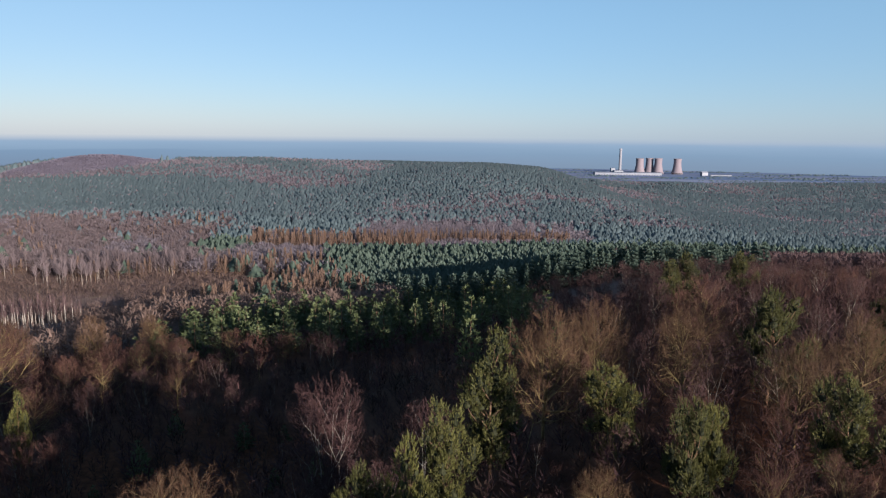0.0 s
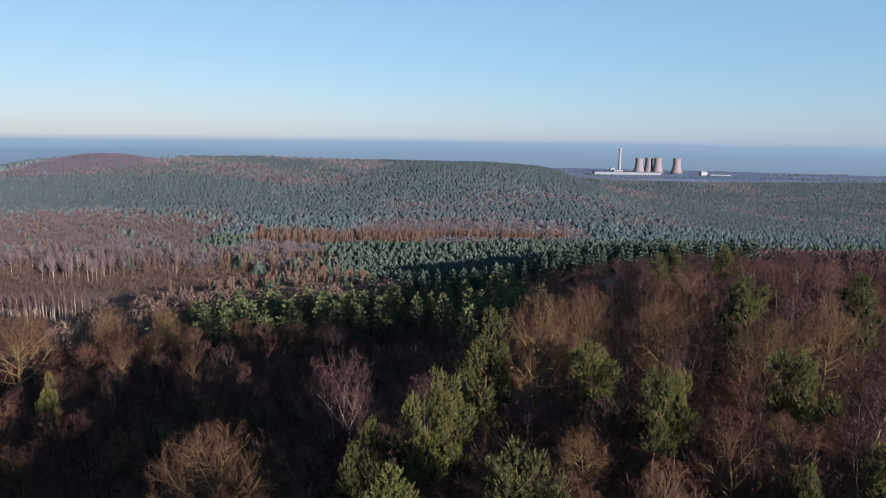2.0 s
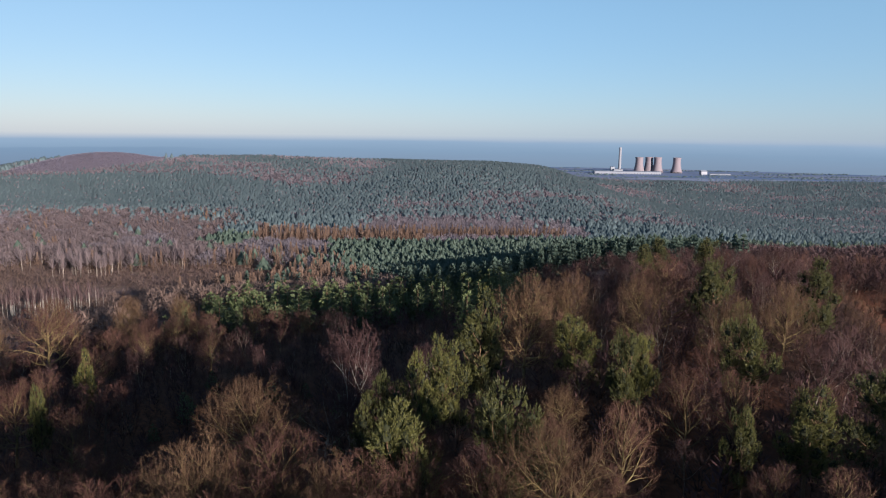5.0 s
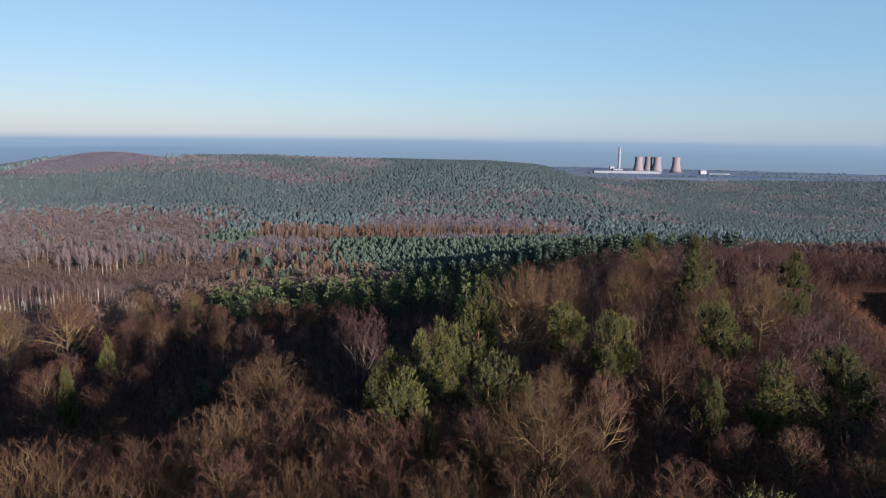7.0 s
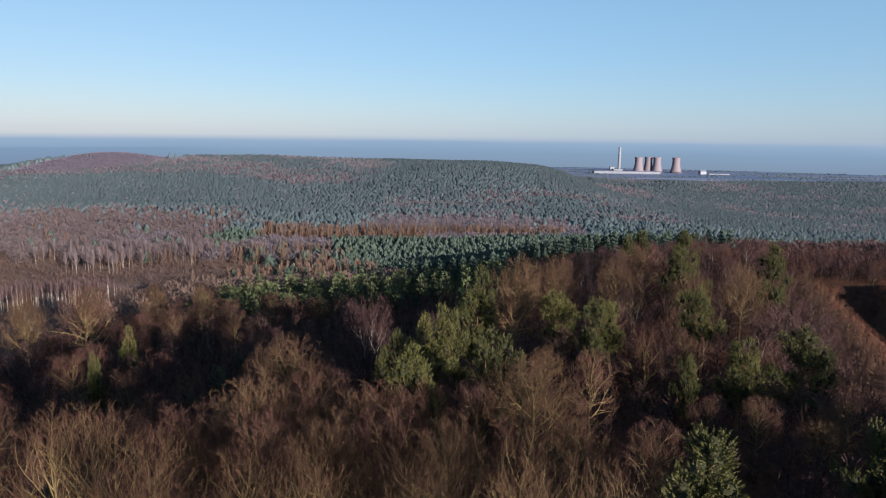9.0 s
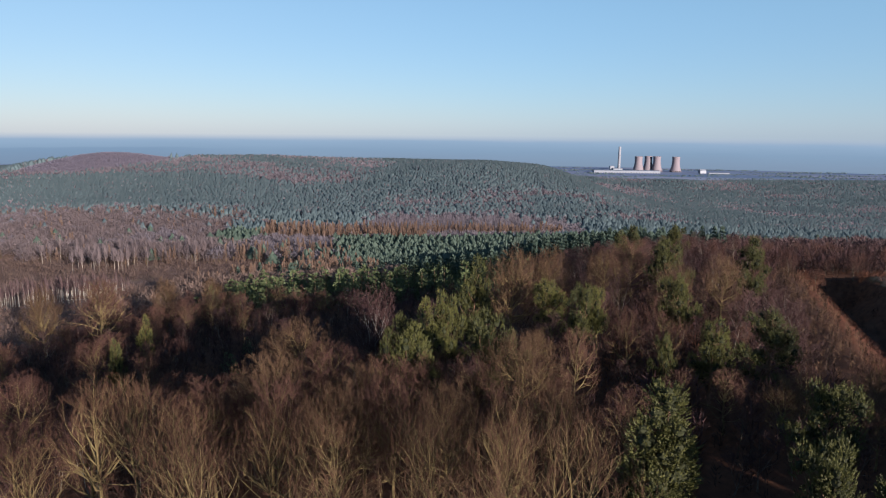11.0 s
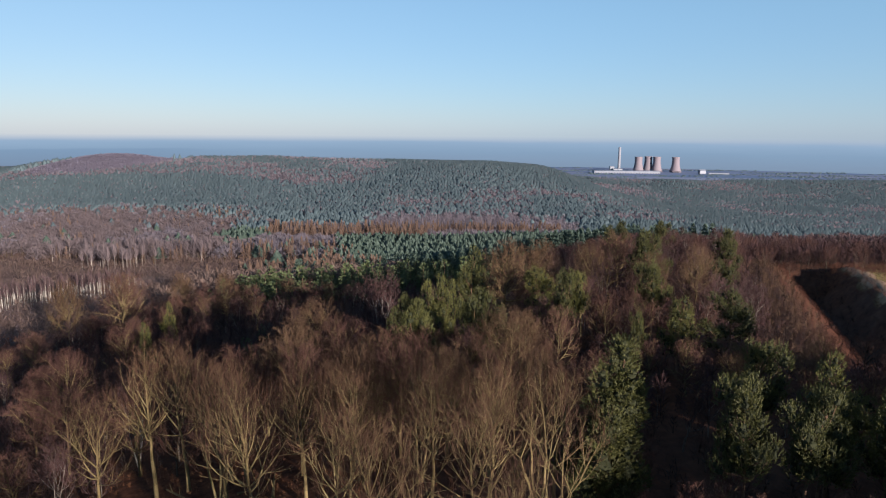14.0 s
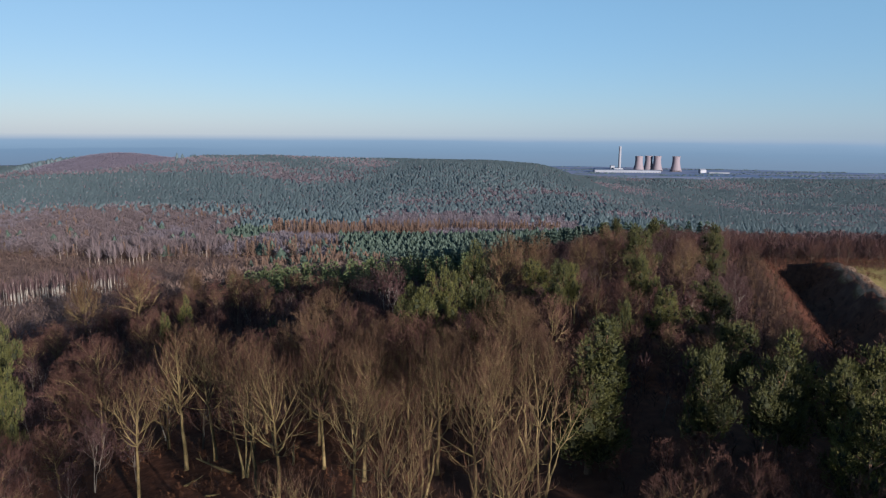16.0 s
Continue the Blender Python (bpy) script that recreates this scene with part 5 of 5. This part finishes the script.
def box(V, F, x0, x1, y0, y1, z0, z1):
    k = len(V)
    V += [(x0, y0, z0), (x1, y0, z0), (x1, y1, z0), (x0, y1, z0), (x0, y0, z1), (x1, y0, z1), (x1, y1, z1), (x0, y1, z1)]
    F += [(k, k + 1, k + 5, k + 4), (k + 1, k + 2, k + 6, k + 5), (k + 2, k + 3, k + 7, k + 6), (k + 3, k, k + 4, k + 7), (k + 4, k + 5, k + 6, k + 7)]


def hall(name, label, x, y, wide, deep, tall, turn=0.0, bays=0, pitch=0.0):
    """A cladded hall: wall, pitched roof, a dark band of doors."""
    root = new(name)
    root.matrix_basis = pose(x, y, float(height(x, y)), 0, 0, turn)
    V, F = [], []
    box(V, F, -wide / 2, wide / 2, -deep / 2, deep / 2, -3, tall)
    wall = mesh_object("wall", V, F, M_WHITE, root)
    w, d = wide / 2 + 0.8, deep / 2 + 0.8
    V = [(-w, -d, tall + 0.02), (w, -d, tall + 0.02), (w, 0, tall + pitch + 0.8), (-w, 0, tall + pitch + 0.8), (w, d, tall + 0.02), (-w, d, tall + 0.02)]
    mesh_object("roof", V, [(0, 1, 2, 3), (3, 2, 4, 5), (0, 3, 5), (1, 4, 2)], M_WHITE, root)
    for i in range(bays):
        bx = -wide / 2 + wide * (i + 0.5) / bays
        V, F = [], []
        box(V, F, bx - 2.5, bx + 2.5, -deep / 2 - 0.25, -deep / 2 - 0.01, 0, 4.5)
        mesh_object("loading_door", V, F, M_DARK, wall)
    return tagged(root, label, "building")


chimney(1088, 4185, 150)
for x, y in [(1203, 4176), (1284, 4248), (1326, 4212), (1427, 4167)]:
    cooling_tower(x, y)
hall("boiler_house", "pale boiler house at the foot of the chimney", 1069, 4149, 54, 36, 20, 0, 0, 2)
hall("boiler_house", "small pale turbine hall beside the chimney", 1040, 4167, 24, 27, 34, 0, 0, 1)
hall("warehouse", "very long low white warehouse before the power station", 1095, 4050, 380, 80, 14, -4, 24, 2)
hall("barn", "white barn standing alone on the plain", 1545, 4050, 38, 24, 17, 12, 0, 7)
hall("barn", "low white shed row on the plain", 1626, 4005, 115, 16, 5, -6, 0, 2)
